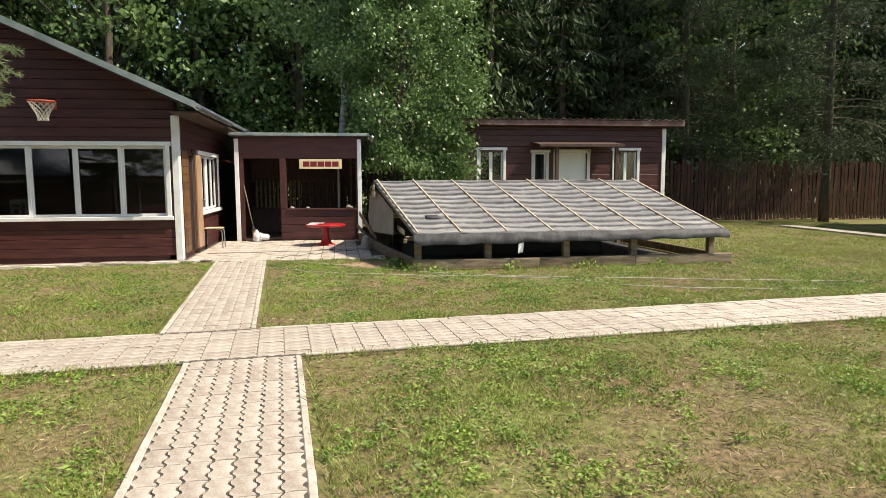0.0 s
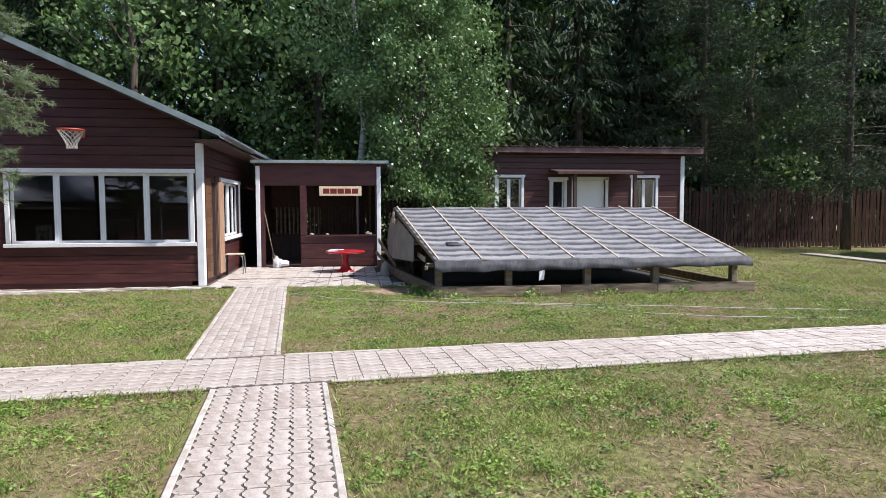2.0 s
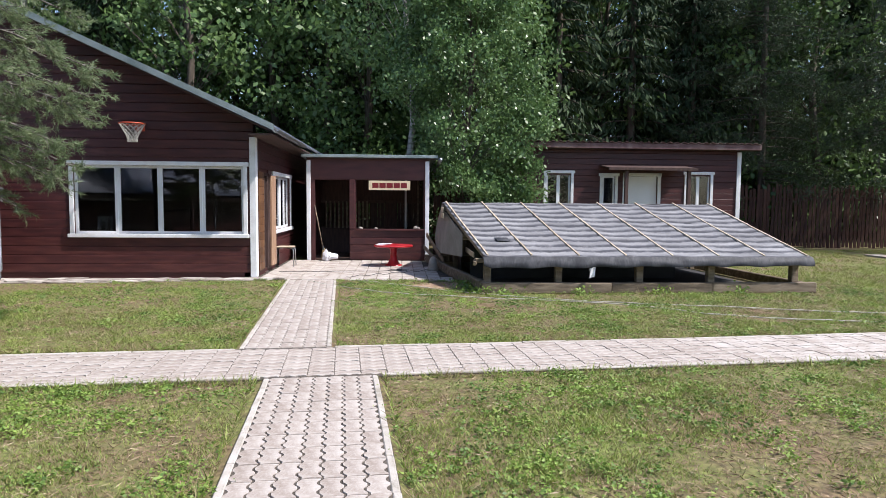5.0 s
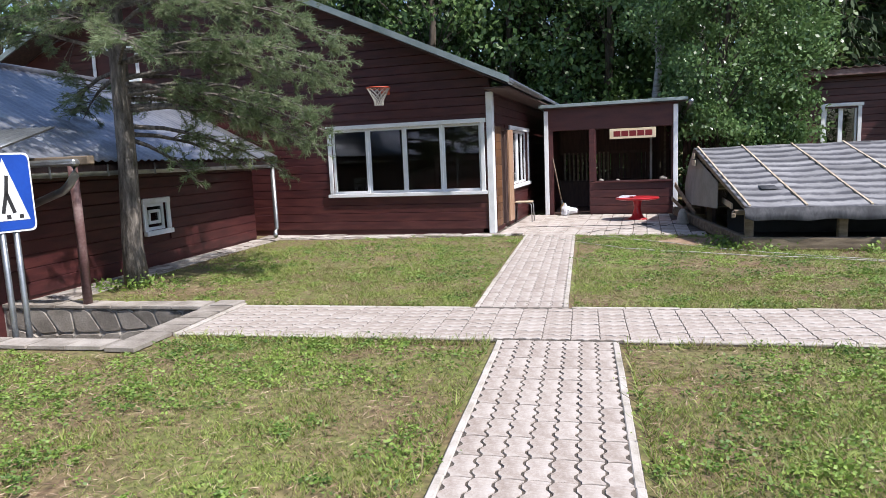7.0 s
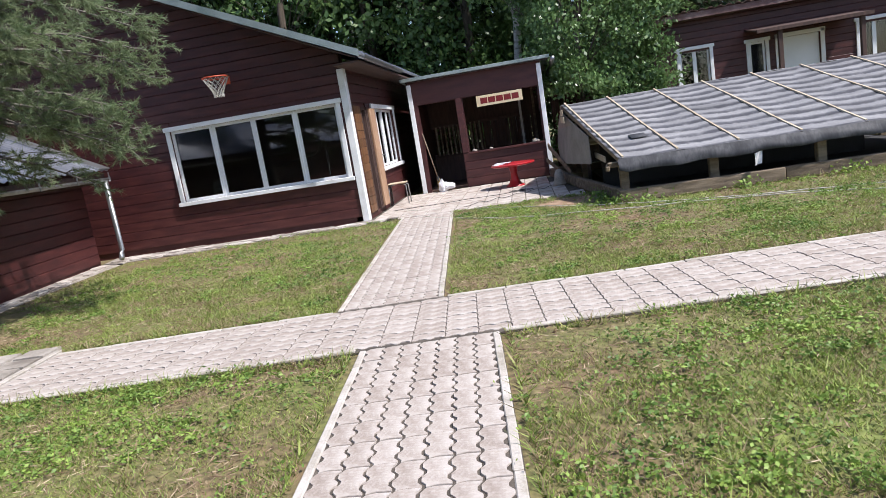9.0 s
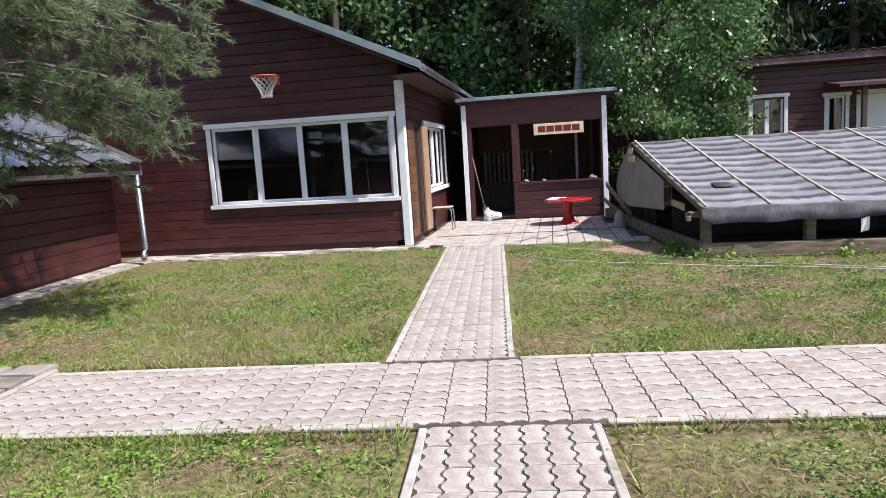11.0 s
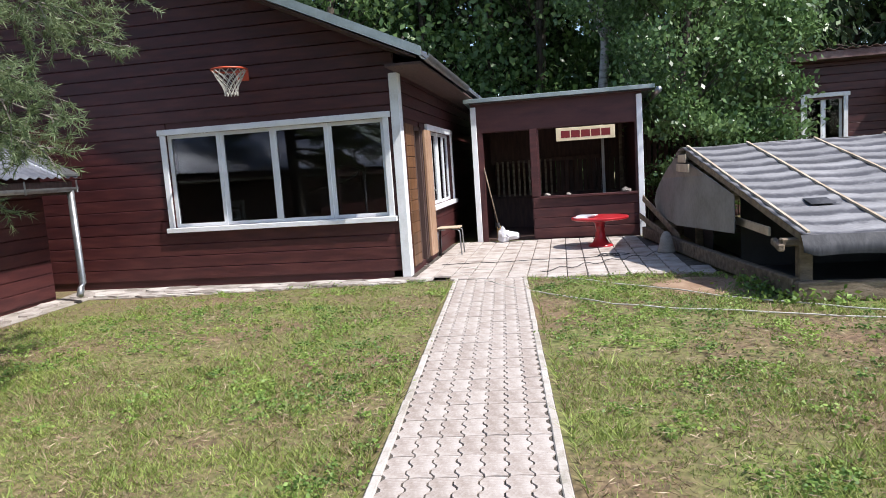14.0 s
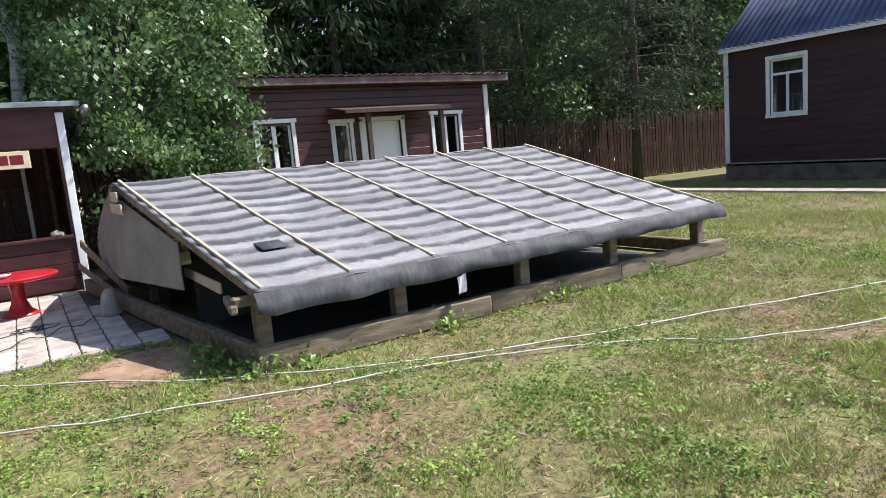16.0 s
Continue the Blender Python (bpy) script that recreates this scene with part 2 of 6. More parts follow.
def glass_material():
    m = bpy.data.materials.new("window_glass")
    m.use_nodes = True
    n, l = m.node_tree.nodes, m.node_tree.links
    fr, gl, tr, mx = n.new("ShaderNodeFresnel"), n.new("ShaderNodeBsdfGlossy"), n.new("ShaderNodeBsdfTransparent"), n.new("ShaderNodeMixShader")
    fr.inputs[0].default_value = 1.7
    gl.inputs["Roughness"].default_value = 0.01
    tr.inputs[0].default_value = (0.55, 0.57, 0.58, 1)
    l.new(fr.outputs[0], mx.inputs[0])
    l.new(tr.outputs[0], mx.inputs[1])
    l.new(gl.outputs[0], mx.inputs[2])
    l.new(mx.outputs[0], n["Material Output"].inputs[0])
    return m


GLASS = glass_material()


# ---- building blocks ----
class Geo:
    """Collects verts and faces for one mesh."""

    def __init__(self):
        self.v, self.f = [], []

    def add(self, verts, faces):
        k = len(self.v)
        self.v.extend(tuple(p) for p in verts)
        self.f.extend(tuple(k + i for i in f) for f in faces)
        return self

    def box(self, a, b, c=0.0, m=None):
        """A box from corner a to corner b with edges chamfered by c, turned by m."""
        lo, hi = [min(p, q) for p, q in zip(a, b)], [max(p, q) for p, q in zip(a, b)]
        if c <= 0:
            vs = [(x, y, z) for z in (lo[2], hi[2]) for x, y in ((lo[0], lo[1]), (hi[0], lo[1]), (hi[0], hi[1]), (lo[0], hi[1]))]
            fs = [(3, 2, 1, 0), (4, 5, 6, 7), (0, 1, 5, 4), (1, 2, 6, 5), (2, 3, 7, 6), (3, 0, 4, 7)]
        else:
            bm = bmesh.new()
            bmesh.ops.create_cube(bm, size=1)
            for v in bm.verts:
                v.co = Vector([l + (h - l) * (t + 0.5) for l, h, t in zip(lo, hi, v.co)])
            bmesh.ops.bevel(bm, geom=bm.edges[:], offset=min(c, 0.45 * min(h - l for l, h in zip(lo, hi))), segments=1, affect="EDGES")
            bm.verts.index_update()
            vs, fs = [v.co.copy() for v in bm.verts], [[v.index for v in f.verts] for f in bm.faces]
            bm.free()
        return self.add([m @ Vector(p) for p in vs] if m else vs, fs)

    def tube(self, pts, radii, n=8, caps=True):
        pts = [Vector(p) for p in pts]
        rad = radii if isinstance(radii, (list, tuple)) else [radii] * len(pts)
        vs, fs = [], []
        for i, p in enumerate(pts):
            d = (pts[min(i + 1, len(pts) - 1)] - pts[max(i - 1, 0)]).normalized()
            s = d.cross(Vector((0, 0, 1)) if abs(d.z) < 0.95 else Vector((1, 0, 0))).normalized()
            t = d.cross(s)
            vs += [p + (s * math.cos(a) + t * math.sin(a)) * rad[i] for a in (2 * math.pi * k / n for k in range(n))]
        for i in range(len(pts) - 1):
            fs += [(i * n + k, i * n + (k + 1) % n, (i + 1) * n + (k + 1) % n, (i + 1) * n + k) for k in range(n)]
        if caps:
            fs += [tuple(range(n - 1, -1, -1)), tuple((len(pts) - 1) * n + k for k in range(n))]
        return self.add(vs, fs)

    def turned(self, profile, centre, n=24):
        """A lathe: profile of (radius, height)."""
        c = Vector(centre)
        vs = [c + Vector((r * math.cos(2 * math.pi * k / n), r * math.sin(2 * math.pi * k / n), z)) for r, z in profile for k in range(n)]
        fs = [(i * n + k, i * n + (k + 1) % n, (i + 1) * n + (k + 1) % n, (i + 1) * n + k) for i in range(len(profile) - 1) for k in range(n)]
        return self.add(vs, fs + [tuple(range(n - 1, -1, -1)), tuple((len(profile) - 1) * n + k for k in range(n))])

    def slab(self, outline, offset):
        """A polygon given in order, made solid along the vector offset."""
        n, o = len(outline), Vector(offset)
        vs = [Vector(p) for p in outline] + [Vector(p) + o for p in outline]
        return self.add(vs, [tuple(range(n - 1, -1, -1)), tuple(range(n, 2 * n))] + [(i, (i + 1) % n, n + (i + 1) % n, n + i) for i in range(n)])

    def sheet(self, fn, nu, nv, thick):
        """A sheet fn(s, t) over the unit square, with thickness along -z."""
        top = [Vector(fn(i / nu, j / nv)) for j in range(nv + 1) for i in range(nu + 1)]
        k = len(top)
        low = [p - Vector((0, 0, thick)) for p in top]
        w = nu + 1
        if thick <= 0:
            return self.add(top, [(j * w + i, j * w + i + 1, (j + 1) * w + i + 1, (j + 1) * w + i) for j in range(nv) for i in range(nu)])
        fs = [(j * w + i, j * w + i + 1, (j + 1) * w + i + 1, (j + 1) * w + i) for j in range(nv) for i in range(nu)]
        fs += [tuple(k + q for q in reversed(f)) for f in fs]
        rim = [i for i in range(w)] + [j * w + nu for j in range(1, nv + 1)] + [nv * w + i for i in range(nu - 1, -1, -1)] + [j * w for j in range(nv - 1, 0, -1)]
        fs += [(rim[q], k + rim[q], k + rim[(q + 1) % len(rim)], rim[(q + 1) % len(rim)]) for q in range(len(rim))]
        return self.add(top + low, fs)

    def mesh(self, name, mat, smooth=False, fix=True):
        me = bpy.data.meshes.new(name)
        me.from_pydata(self.v, [], self.f)
        if fix and len(self.f) < 20000:
            bm = bmesh.new()
            bm.from_mesh(me)
            bmesh.ops.recalc_face_normals(bm, faces=bm.faces)
            bm.to_mesh(me)
            bm.free()
        if smooth:
            me.polygons.foreach_set("use_smooth", [True] * len(me.polygons))
        me.materials.append(mat)
        return me


def thing(name, at, label, category, group="", kind=""):
    """The Empty at a thing's base."""
    ob = tagged(new(name), label, category, group, kind)
    ob.empty_display_size = 0.2
    ob.location = at
    return ob


def part(name, geo, mat, parent, label="", smooth=False):
    """One mesh under a thing or a part, its coordinates those of the world."""
    ob = new(name, geo if isinstance(geo, bpy.types.Mesh) else geo.mesh(name, mat, smooth))
    if parent:
        ob.parent = parent
        ob.matrix_parent_inverse = Matrix.Translation(-Vector(parent.location)) if not parent.parent else Matrix()
    return tagged(ob, label)


def single(name, geo, mat, label, category, group="", kind="", smooth=False):
    return tagged(new(name, geo.mesh(name, mat, smooth)), label, category, group, kind)


class Wall:
    """A plane to build on: origin at its foot, s along it, n out of it, z up."""

    def __init__(self, origin, along, out):
        self.o, self.s, self.n = Vector(origin), Vector(along).normalized(), Vector(out).normalized()
        self.m = Matrix((self.s, self.n, Vector((0, 0, 1)))).transposed().to_4x4()
        self.m.translation = self.o

    def at(self, s, d, z):
        return self.o + self.s * s + self.n * d + Vector((0, 0, z))

    def box(self, geo, s0, s1, d0, d1, z0, z1, c=0.0):
        return geo.box((s0, d0, z0), (s1, d1, z1), c, self.m)


def shell(name, wall, length, z0, z1, holes, thick, mat, parent, label=""):
    """A wall with openings through it."""
    xs = sorted({0, length, *[v for h in holes for v in h[:2]]})
    zs = sorted({z0, z1, *[v for h in holes for v in h[2:4]]})
    solid = {(i, k) for i in range(len(xs) - 1) for k in range(len(zs) - 1)
             if not any(h[0] <= xs[i] and xs[i + 1] <= h[1] and h[2] <= zs[k] and zs[k + 1] <= h[3] for h in holes)}
    index, verts, faces = {}, [], []

    def corner(i, k, d):
        if (i, k, d) not in index:
            index[i, k, d] = len(verts)
            verts.append(wall.at(xs[i], -thick * d, zs[k]))
        return index[i, k, d]
    for i, k in sorted(solid):
        ring = [(i, k), (i + 1, k), (i + 1, k + 1), (i, k + 1)]
        faces += [tuple(corner(*q, 0) for q in ring), tuple(corner(*q, 1) for q in reversed(ring))]
        for n, (di, dk) in enumerate(((0, -1), (1, 0), (0, 1), (-1, 0))):
            if (i + di, k + dk) not in solid:
                p, q = ring[n], ring[(n + 1) % 4]
                faces.append((corner(*p, 0), corner(*p, 1), corner(*q, 1), corner(*q, 0)))
    g = Geo().add(verts, faces)
    return part(name, g, mat, parent, label)


def planks(wall, span, z0, z1, holes, parent, row=0.17, mat=None, thick=0.022, name="plank"):
    """Boards one above another; span(z) gives where each one begins and ends; cut round the holes."""
    z = z0
    while z < z1 - 0.02:
        h = min(row, z1 - z)
        cuts = sorted((a, b) for a, b, c, d in holes if c < z + h * 0.6 and d > z + h * 0.4)
        lo, hi, lo2, hi2 = *span(z), *span(z + h)
        spots, at = [], None
        for a, b in cuts:
            spots.append((lo if at is None else at, lo2 if at is None else at, a, a))
            at = b
        spots.append((lo if at is None else at, lo2 if at is None else at, hi, hi2))
        for a, a2, b, b2 in spots:
            if min(b - a, b2 - a2) < 0.03:
                continue
            t = thick + random.uniform(-0.002, 0.002)
            prof = [(0.002, 0.0, 0.0), (t, 0.0, 0.0), (t, h - 0.018, 0.9), (t - 0.013, h - 0.004, 1.0), (0.002, h - 0.004, 1.0)]
            g = Geo()
            n = len(prof)
            vs = [wall.at(a + (a2 - a) * k, d, z + q) for d, q, k in prof] + [wall.at(b + (b2 - b) * k, d, z + q) for d, q, k in prof]
            g.add(vs, [tuple(range(n)), tuple(range(2 * n - 1, n - 1, -1))] + [(i, n + i, n + (i + 1) % n, (i + 1) % n) for i in range(n)])
            part(name, g, mat or MAROON, parent)
        z += row


def window(name, wall, s0, s1, z0, z1, sashes, parent, casing=0.09, head=0.04, label="", depth=0.035, pvc=PVC, curtain=0.0):
    """A framed window in its opening, with casing boards, sill and one pane to a sash."""
    g = Geo()
    wall.box(g, s0 - casing, s0, 0.022, 0.022 + depth, z0, z1, 0.006)
    w = part(name, g, WHITE, parent, label)
    wall.box(g2 := Geo(), s1, s1 + casing, 0.022, 0.022 + depth, z0, z1, 0.006)
    part("casing_board", g2, WHITE, w)
    wall.box(g3 := Geo(), s0 - casing - head, s1 + casing + head, 0.022, 0.03 + depth, z1, z1 + casing, 0.006)
    part("head_board", g3, WHITE, w)
    wall.box(g4 := Geo(), s0 - casing - head, s1 + casing + head, 0.022, 0.06 + depth, z0 - casing * 0.85, z0, 0.006)
    part("window_sill", g4, WHITE, w)
    edges = [s0 + (s1 - s0) * k for k in ((0, 1) if sashes == 1 else [i / sashes for i in range(sashes + 1)])]
    f = 0.05
    for i, (a, b) in enumerate(zip(edges, edges[1:])):
        g = Geo()
        d = -0.03 if i % 2 else -0.012
        for p in ((a, a + f, z0, z1), (b - f, b, z0, z1), (a + f, b - f, z0, z0 + f), (a + f, b - f, z1 - f, z1)):
            wall.box(g, p[0], p[1], d - 0.045, d, p[2], p[3])
        part("sash", g, pvc, w)
        wall.box(g := Geo(), a + f, b - f, d - 0.026, d - 0.02, z0 + f, z1 - f)
        p = part("pane", g, GLASS, w, "clear window glass")
        p.visible_shadow = False
    if curtain:
        def hang(s, t):
            return wall.at(s0 + (s1 - s0) * s, -0.22 + 0.025 * math.sin(s * 60), z0 + (z1 - z0) * t)
        g = Geo()
        g.sheet(lambda s, t: hang(s * curtain, t), 40, 1, 0.0)
        part("curtain", g, CURTAIN, w, "pale hanging curtain")
    return w


# the frame of the paved paths: u along the cross path, v along the path to the summer house
PO, PA = Vector((-0.10, 6.77, 0)), radians(4.9)
PU, PV = Vector((math.cos(PA), math.sin(PA), 0)), Vector((-math.sin(PA), math.cos(PA), 0))


def uv(u, v, z=0.0):
    return PO + PU * u + PV * v + Vector((0, 0, z))


# ---- the ground ----
PIT = (-6.45, -3.85, -1.45, -0.12)


def make_ground():
    us, vs = [-900, -40, PIT[0], PIT[1], 40, 900], [-900, -40, PIT[2], PIT[3], 60, 900]
    g = Geo()
    g.add([uv(u, v) for v in vs for u in us], [(j * 6 + i, j * 6 + i + 1, (j + 1) * 6 + i + 1, (j + 1) * 6 + i) for j in range(5) for i in range(5) if (i, j) != (2, 2)])
    single("ground", g, LAWN, "patchy green lawn with bare brown soil", "ground", kind="structure")


make_ground()


# ---- the house with the gable ----
HX, HY = -2.20, 12.92
APEX_X, EAVE_X, EAVE_Z, PITCH = -9.0, -1.72, 2.88, 0.452


def roof_z(x):
    """Height of the underside of the house roof."""
    return EAVE_Z - 0.10 + (min(EAVE_X - x, x - (2 * APEX_X - EAVE_X))) * PITCH


def make_house():
    house = thing("house", (-9, 16.5, 0), "dark maroon plank house with white windows and gable", "house")
    length, left = HX - (2 * APEX_X - HX), 2 * APEX_X - HX
    front = Wall((left, HY, 0), (1, 0, 0), (0, -1, 0))
    o = -left
    win = (o - 5.55, o - 2.40, 0.86, 2.16)
    attic = (o - 11.3, o - 10.2, 3.55, 4.2)
    low = shell("wall", front, length, 0.0, 2.62, [win], 0.2, MAROON_FLAT, house, "gable wall of maroon planks")
    # the gable triangle above the eaves
    g = Geo()
    g.slab([(left, HY + 0.2, 2.62), (HX, HY + 0.2, 2.62), (HX, HY + 0.2, roof_z(HX)), (APEX_X, HY + 0.2, roof_z(APEX_X)), (left, HY + 0.2, roof_z(left))], (0, -0.2, 0))
    part("gable", g, MAROON_FLAT, house)
    k = 1 / PITCH

    def span(z):
        # stay under the rake and end at the corner
        reach = min(length / 2, max(0.05, (roof_z(APEX_X) - z) * k))
        return length / 2 - reach, length / 2 + reach
    planks(front, lambda z: (max(span(z)[0], o - 12.5), min(span(z)[1], length)), 0.12, roof_z(APEX_X) - 0.1, [win[:2] + (0.78, 2.25), attic], low)
    window("window", front, *win, 4, house, casing=0.08, head=0.03, label="wide white four-sash window", curtain=0)
    window("window", front, *attic, 2, house, casing=0.08, label="small white attic window")
    side = Wall((HX, HY, 0), (0, 1, 0), (1, 0, 0))
    door, sw = (0.78, 1.20, 0.1, 2.08), (1.75, 3.95, 0.86, 2.06)
    sidewall = shell("wall", side, 9.0, 0.0, 2.75, [door, sw], 0.2, MAROON_FLAT, house, "side wall of maroon planks")
    planks(side, lambda z: (0.0, 9.0), 0.12, 2.75, [(0.26, 1.24, 0, 2.15), sw[:2] + (0.78, 2.14)], sidewall)
    window("window", side, *sw, 4, house, casing=0.09, label="white side window beside the door", curtain=1.0)
    # the remaining walls close the house
    back = Wall((left, HY + 9.0, 0), (1, 0, 0), (0, 1, 0))
    shell("wall", back, length, 0.0, 2.75, [], 0.2, MAROON_FLAT, house)
    shell("wall", Wall((left, HY, 0), (0, 1, 0), (-1, 0, 0)), 9.0, 0.0, 2.75, [], 0.2, MAROON_FLAT, house)
    g = Geo().slab([(left, HY + 9.0, 2.75), (HX, HY + 9.0, 2.75), (APEX_X, HY + 9.0, roof_z(APEX_X))], (0, -0.2, 0))
    part("gable", g, MAROON_FLAT, house)
    part("inner_wall", Geo().box((left + 0.3, HY + 3.6, 0.05), (HX - 0.25, HY + 3.7, 2.7)), PLASTER, house)
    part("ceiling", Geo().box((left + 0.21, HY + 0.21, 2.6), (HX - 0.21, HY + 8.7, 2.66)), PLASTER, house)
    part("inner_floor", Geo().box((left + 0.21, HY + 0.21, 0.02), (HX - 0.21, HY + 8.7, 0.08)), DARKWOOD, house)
    # corner boards, plinth, rake boards
    part("corner_board", front.box(Geo(), length - 0.075, length + 0.045, 0.024, 0.055, 0.03, 2.72, 0.006), WHITE, house, "white corner board")
    part("corner_board", side.box(Geo(), -0.022, 0.10, 0.024, 0.05, 0.03, 2.72, 0.006), WHITE, house, "white corner board")
    # the roof: ribbed sheets, a light verge trim and a gutter
    y0, y1 = HY - 0.62, HY + 9.3
    for sgn in (1, -1):
        ex = EAVE_X if sgn > 0 else 2 * APEX_X - EAVE_X
        g = Geo()
        g.slab([(APEX_X, y0, EAVE_Z + (EAVE_X - APEX_X) * PITCH), (ex, y0, EAVE_Z), (ex, y1, EAVE_Z), (APEX_X, y1, EAVE_Z + (EAVE_X - APEX_X) * PITCH)], (0, 0, -0.05))
        part("roof", g, ZINC, house, "metal sheet roof")
        g = Geo()
        for i in range(30):
            yy = y0 + 0.1 + i * 0.33
            g.slab([(APEX_X, yy, EAVE_Z + (EAVE_X - APEX_X) * PITCH + 0.001), (ex, yy, EAVE_Z + 0.001), (ex, yy + 0.04, EAVE_Z + 0.001), (APEX_X, yy + 0.04, EAVE_Z + (EAVE_X - APEX_X) * PITCH + 0.001)], (0, 0, 0.03))
        part("roof_rib", g, ZINC, house)
        g = Geo()
        g.slab([(APEX_X, y0 - 0.03, EAVE_Z + 0.03 + (EAVE_X - APEX_X) * PITCH), (ex + sgn * 0.02, y0 - 0.03, EAVE_Z + 0.03), (ex + sgn * 0.02, y0 - 0.03, EAVE_Z - 0.09), (APEX_X, y0 - 0.03, EAVE_Z - 0.09 + (EAVE_X - APEX_X) * PITCH)], (0, 0.028, 0))
        part("verge_trim", g, ROOFGREEN, house, "grey-green metal verge trim")
        g = Geo()
        g.slab([(APEX_X, y0 + 0.005, EAVE_Z - 0.06 + (EAVE_X - APEX_X) * PITCH), (ex - sgn * 0.05, y0 + 0.005, EAVE_Z - 0.08), (ex - sgn * 0.4, HY - 0.03, EAVE_Z + 0.08), (APEX_X, HY - 0.03, EAVE_Z - 0.06 + (EAVE_X - APEX_X) * PITCH)], (0, 0, -0.02))
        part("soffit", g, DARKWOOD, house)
    g = Geo()
    n = 10
    ring = [(0.065 * math.cos(math.pi + math.pi * i / n), 0.065 * math.sin(math.pi + math.pi * i / n)) for i in range(n + 1)]
    ring += [(0.055 * math.cos(2 * math.pi - math.pi * i / n), 0.055 * math.sin(2 * math.pi - math.pi * i / n)) for i in range(n + 1)]
    g.slab([(EAVE_X + 0.05 + a, y0 + 0.02, EAVE_Z - 0.06 + b) for a, b in ring], (0, 3.6, 0))
    part("gutter", g, GALV, house, "grey half-round gutter")
    # soffit of the side eave
    part("soffit", Geo().box((HX + 0.02, y0 + 0.05, EAVE_Z - 0.16), (EAVE_X - 0.01, y1, EAVE_Z - 0.13)), DARKWOOD, house)
    # the open door of the side wall, its frame and lining
    g = Geo()
    for a, b, c, d in ((door[0], door[0] + 0.06, 0.1, 2.08), (door[1] - 0.06, door[1], 0.1, 2.08), (door[0], door[1], 2.02, 2.08)):
        side.box(g, a, b, -0.2, 0.03, c, d)
    part("door_frame", g, DARKWOOD, house, "dark wooden door frame")
    hinge = Matrix.Translation(side.at(1.24, 0.055, 0)) @ Matrix.Rotation(radians(-2), 4, "Z")
    leaf = part("door", Geo().box((0.0, 0.0, 0.13), (0.042, 0.40, 2.04), 0.006, hinge), PINEDOOR, house, "open varnished pine door")
    for z0, z1 in ((0.25, 0.95), (1.08, 1.92)):
        part("door_panel", Geo().box((0.042, 0.08, z0), (0.047, 0.33, z1), 0.006, hinge), PINEDOOR, leaf)
    hg = Geo().tube([hinge @ Vector((0.04, 0.37, 1.12)), hinge @ Vector((0.09, 0.37, 1.12)), hinge @ Vector((0.09, 0.28, 1.12))], 0.011)
    part("door_handle", hg, GALV, leaf, "grey metal lever handle", True)
    # lining boards beside the door, their shade put into the pine colour
    for i in range(13):
        part("lining_board", side.box(Geo(), 0.27, 0.75, 0.004, 0.036, 0.12 + i * 0.152, 0.12 + i * 0.152 + 0.146, 0.005), SHADEPINE, house)
    part("door_reveal", side.box(Geo(), 1.20, 1.25, -0.198, 0.05, 0.1, 2.08, 0.004), DARKWOOD, house)
    return house


make_house()


def make_hoop():
    hoop = thing("basketball_hoop", (-4.28, 12.88, 2.9), "small orange basketball hoop with worn net on the gable", "basketball hoop")
    c = Vector((-4.30, HY - 0.40, 2.90))
    ring = [c + Vector((0.225 * math.cos(a), 0.225 * math.sin(a), 0)) for a in (2 * math.pi * i / 24 for i in range(25))]
    part("rim", Geo().tube(ring, 0.013, 8, False), ORANGE, hoop, smooth=True)
    part("bracket", Geo().box((c.x - 0.09, HY - 0.024, 2.80), (c.x + 0.09, HY - 0.04, 2.95), 0.004).box((c.x - 0.05, HY - 0.19, 2.885), (c.x + 0.05, HY - 0.03, 2.9)), ORANGE, hoop)
    g = Geo()
    for i in range(12):
        for s in (1, -1):
            pts = []
            for j in range(7):
                a, r = 2 * math.pi * (i + s * j * 0.5) / 12, 0.22 - 0.135 * min(1, j / 4.5)
                pts.append(c + Vector((r * math.cos(a), r * math.sin(a), -0.055 * j)))
            g.tube(pts, 0.006, 4, False)
    part("net", g, ROPE, hoop, "white knotted net")


make_hoop()


# ---- corrugated sheets ----
def corrugated(fn, waves, nv, amp, thick=0.006):
    """A wavy sheet over fn(s, t), the waves counted along s."""
    return Geo().sheet(lambda s, t: Vector(fn(s, t)) + Vector((0, 0, amp * math.cos(2 * math.pi * waves * s))), waves * 6, nv, thick)


# ---- the low building with the metal roof ----
LU = -6.45


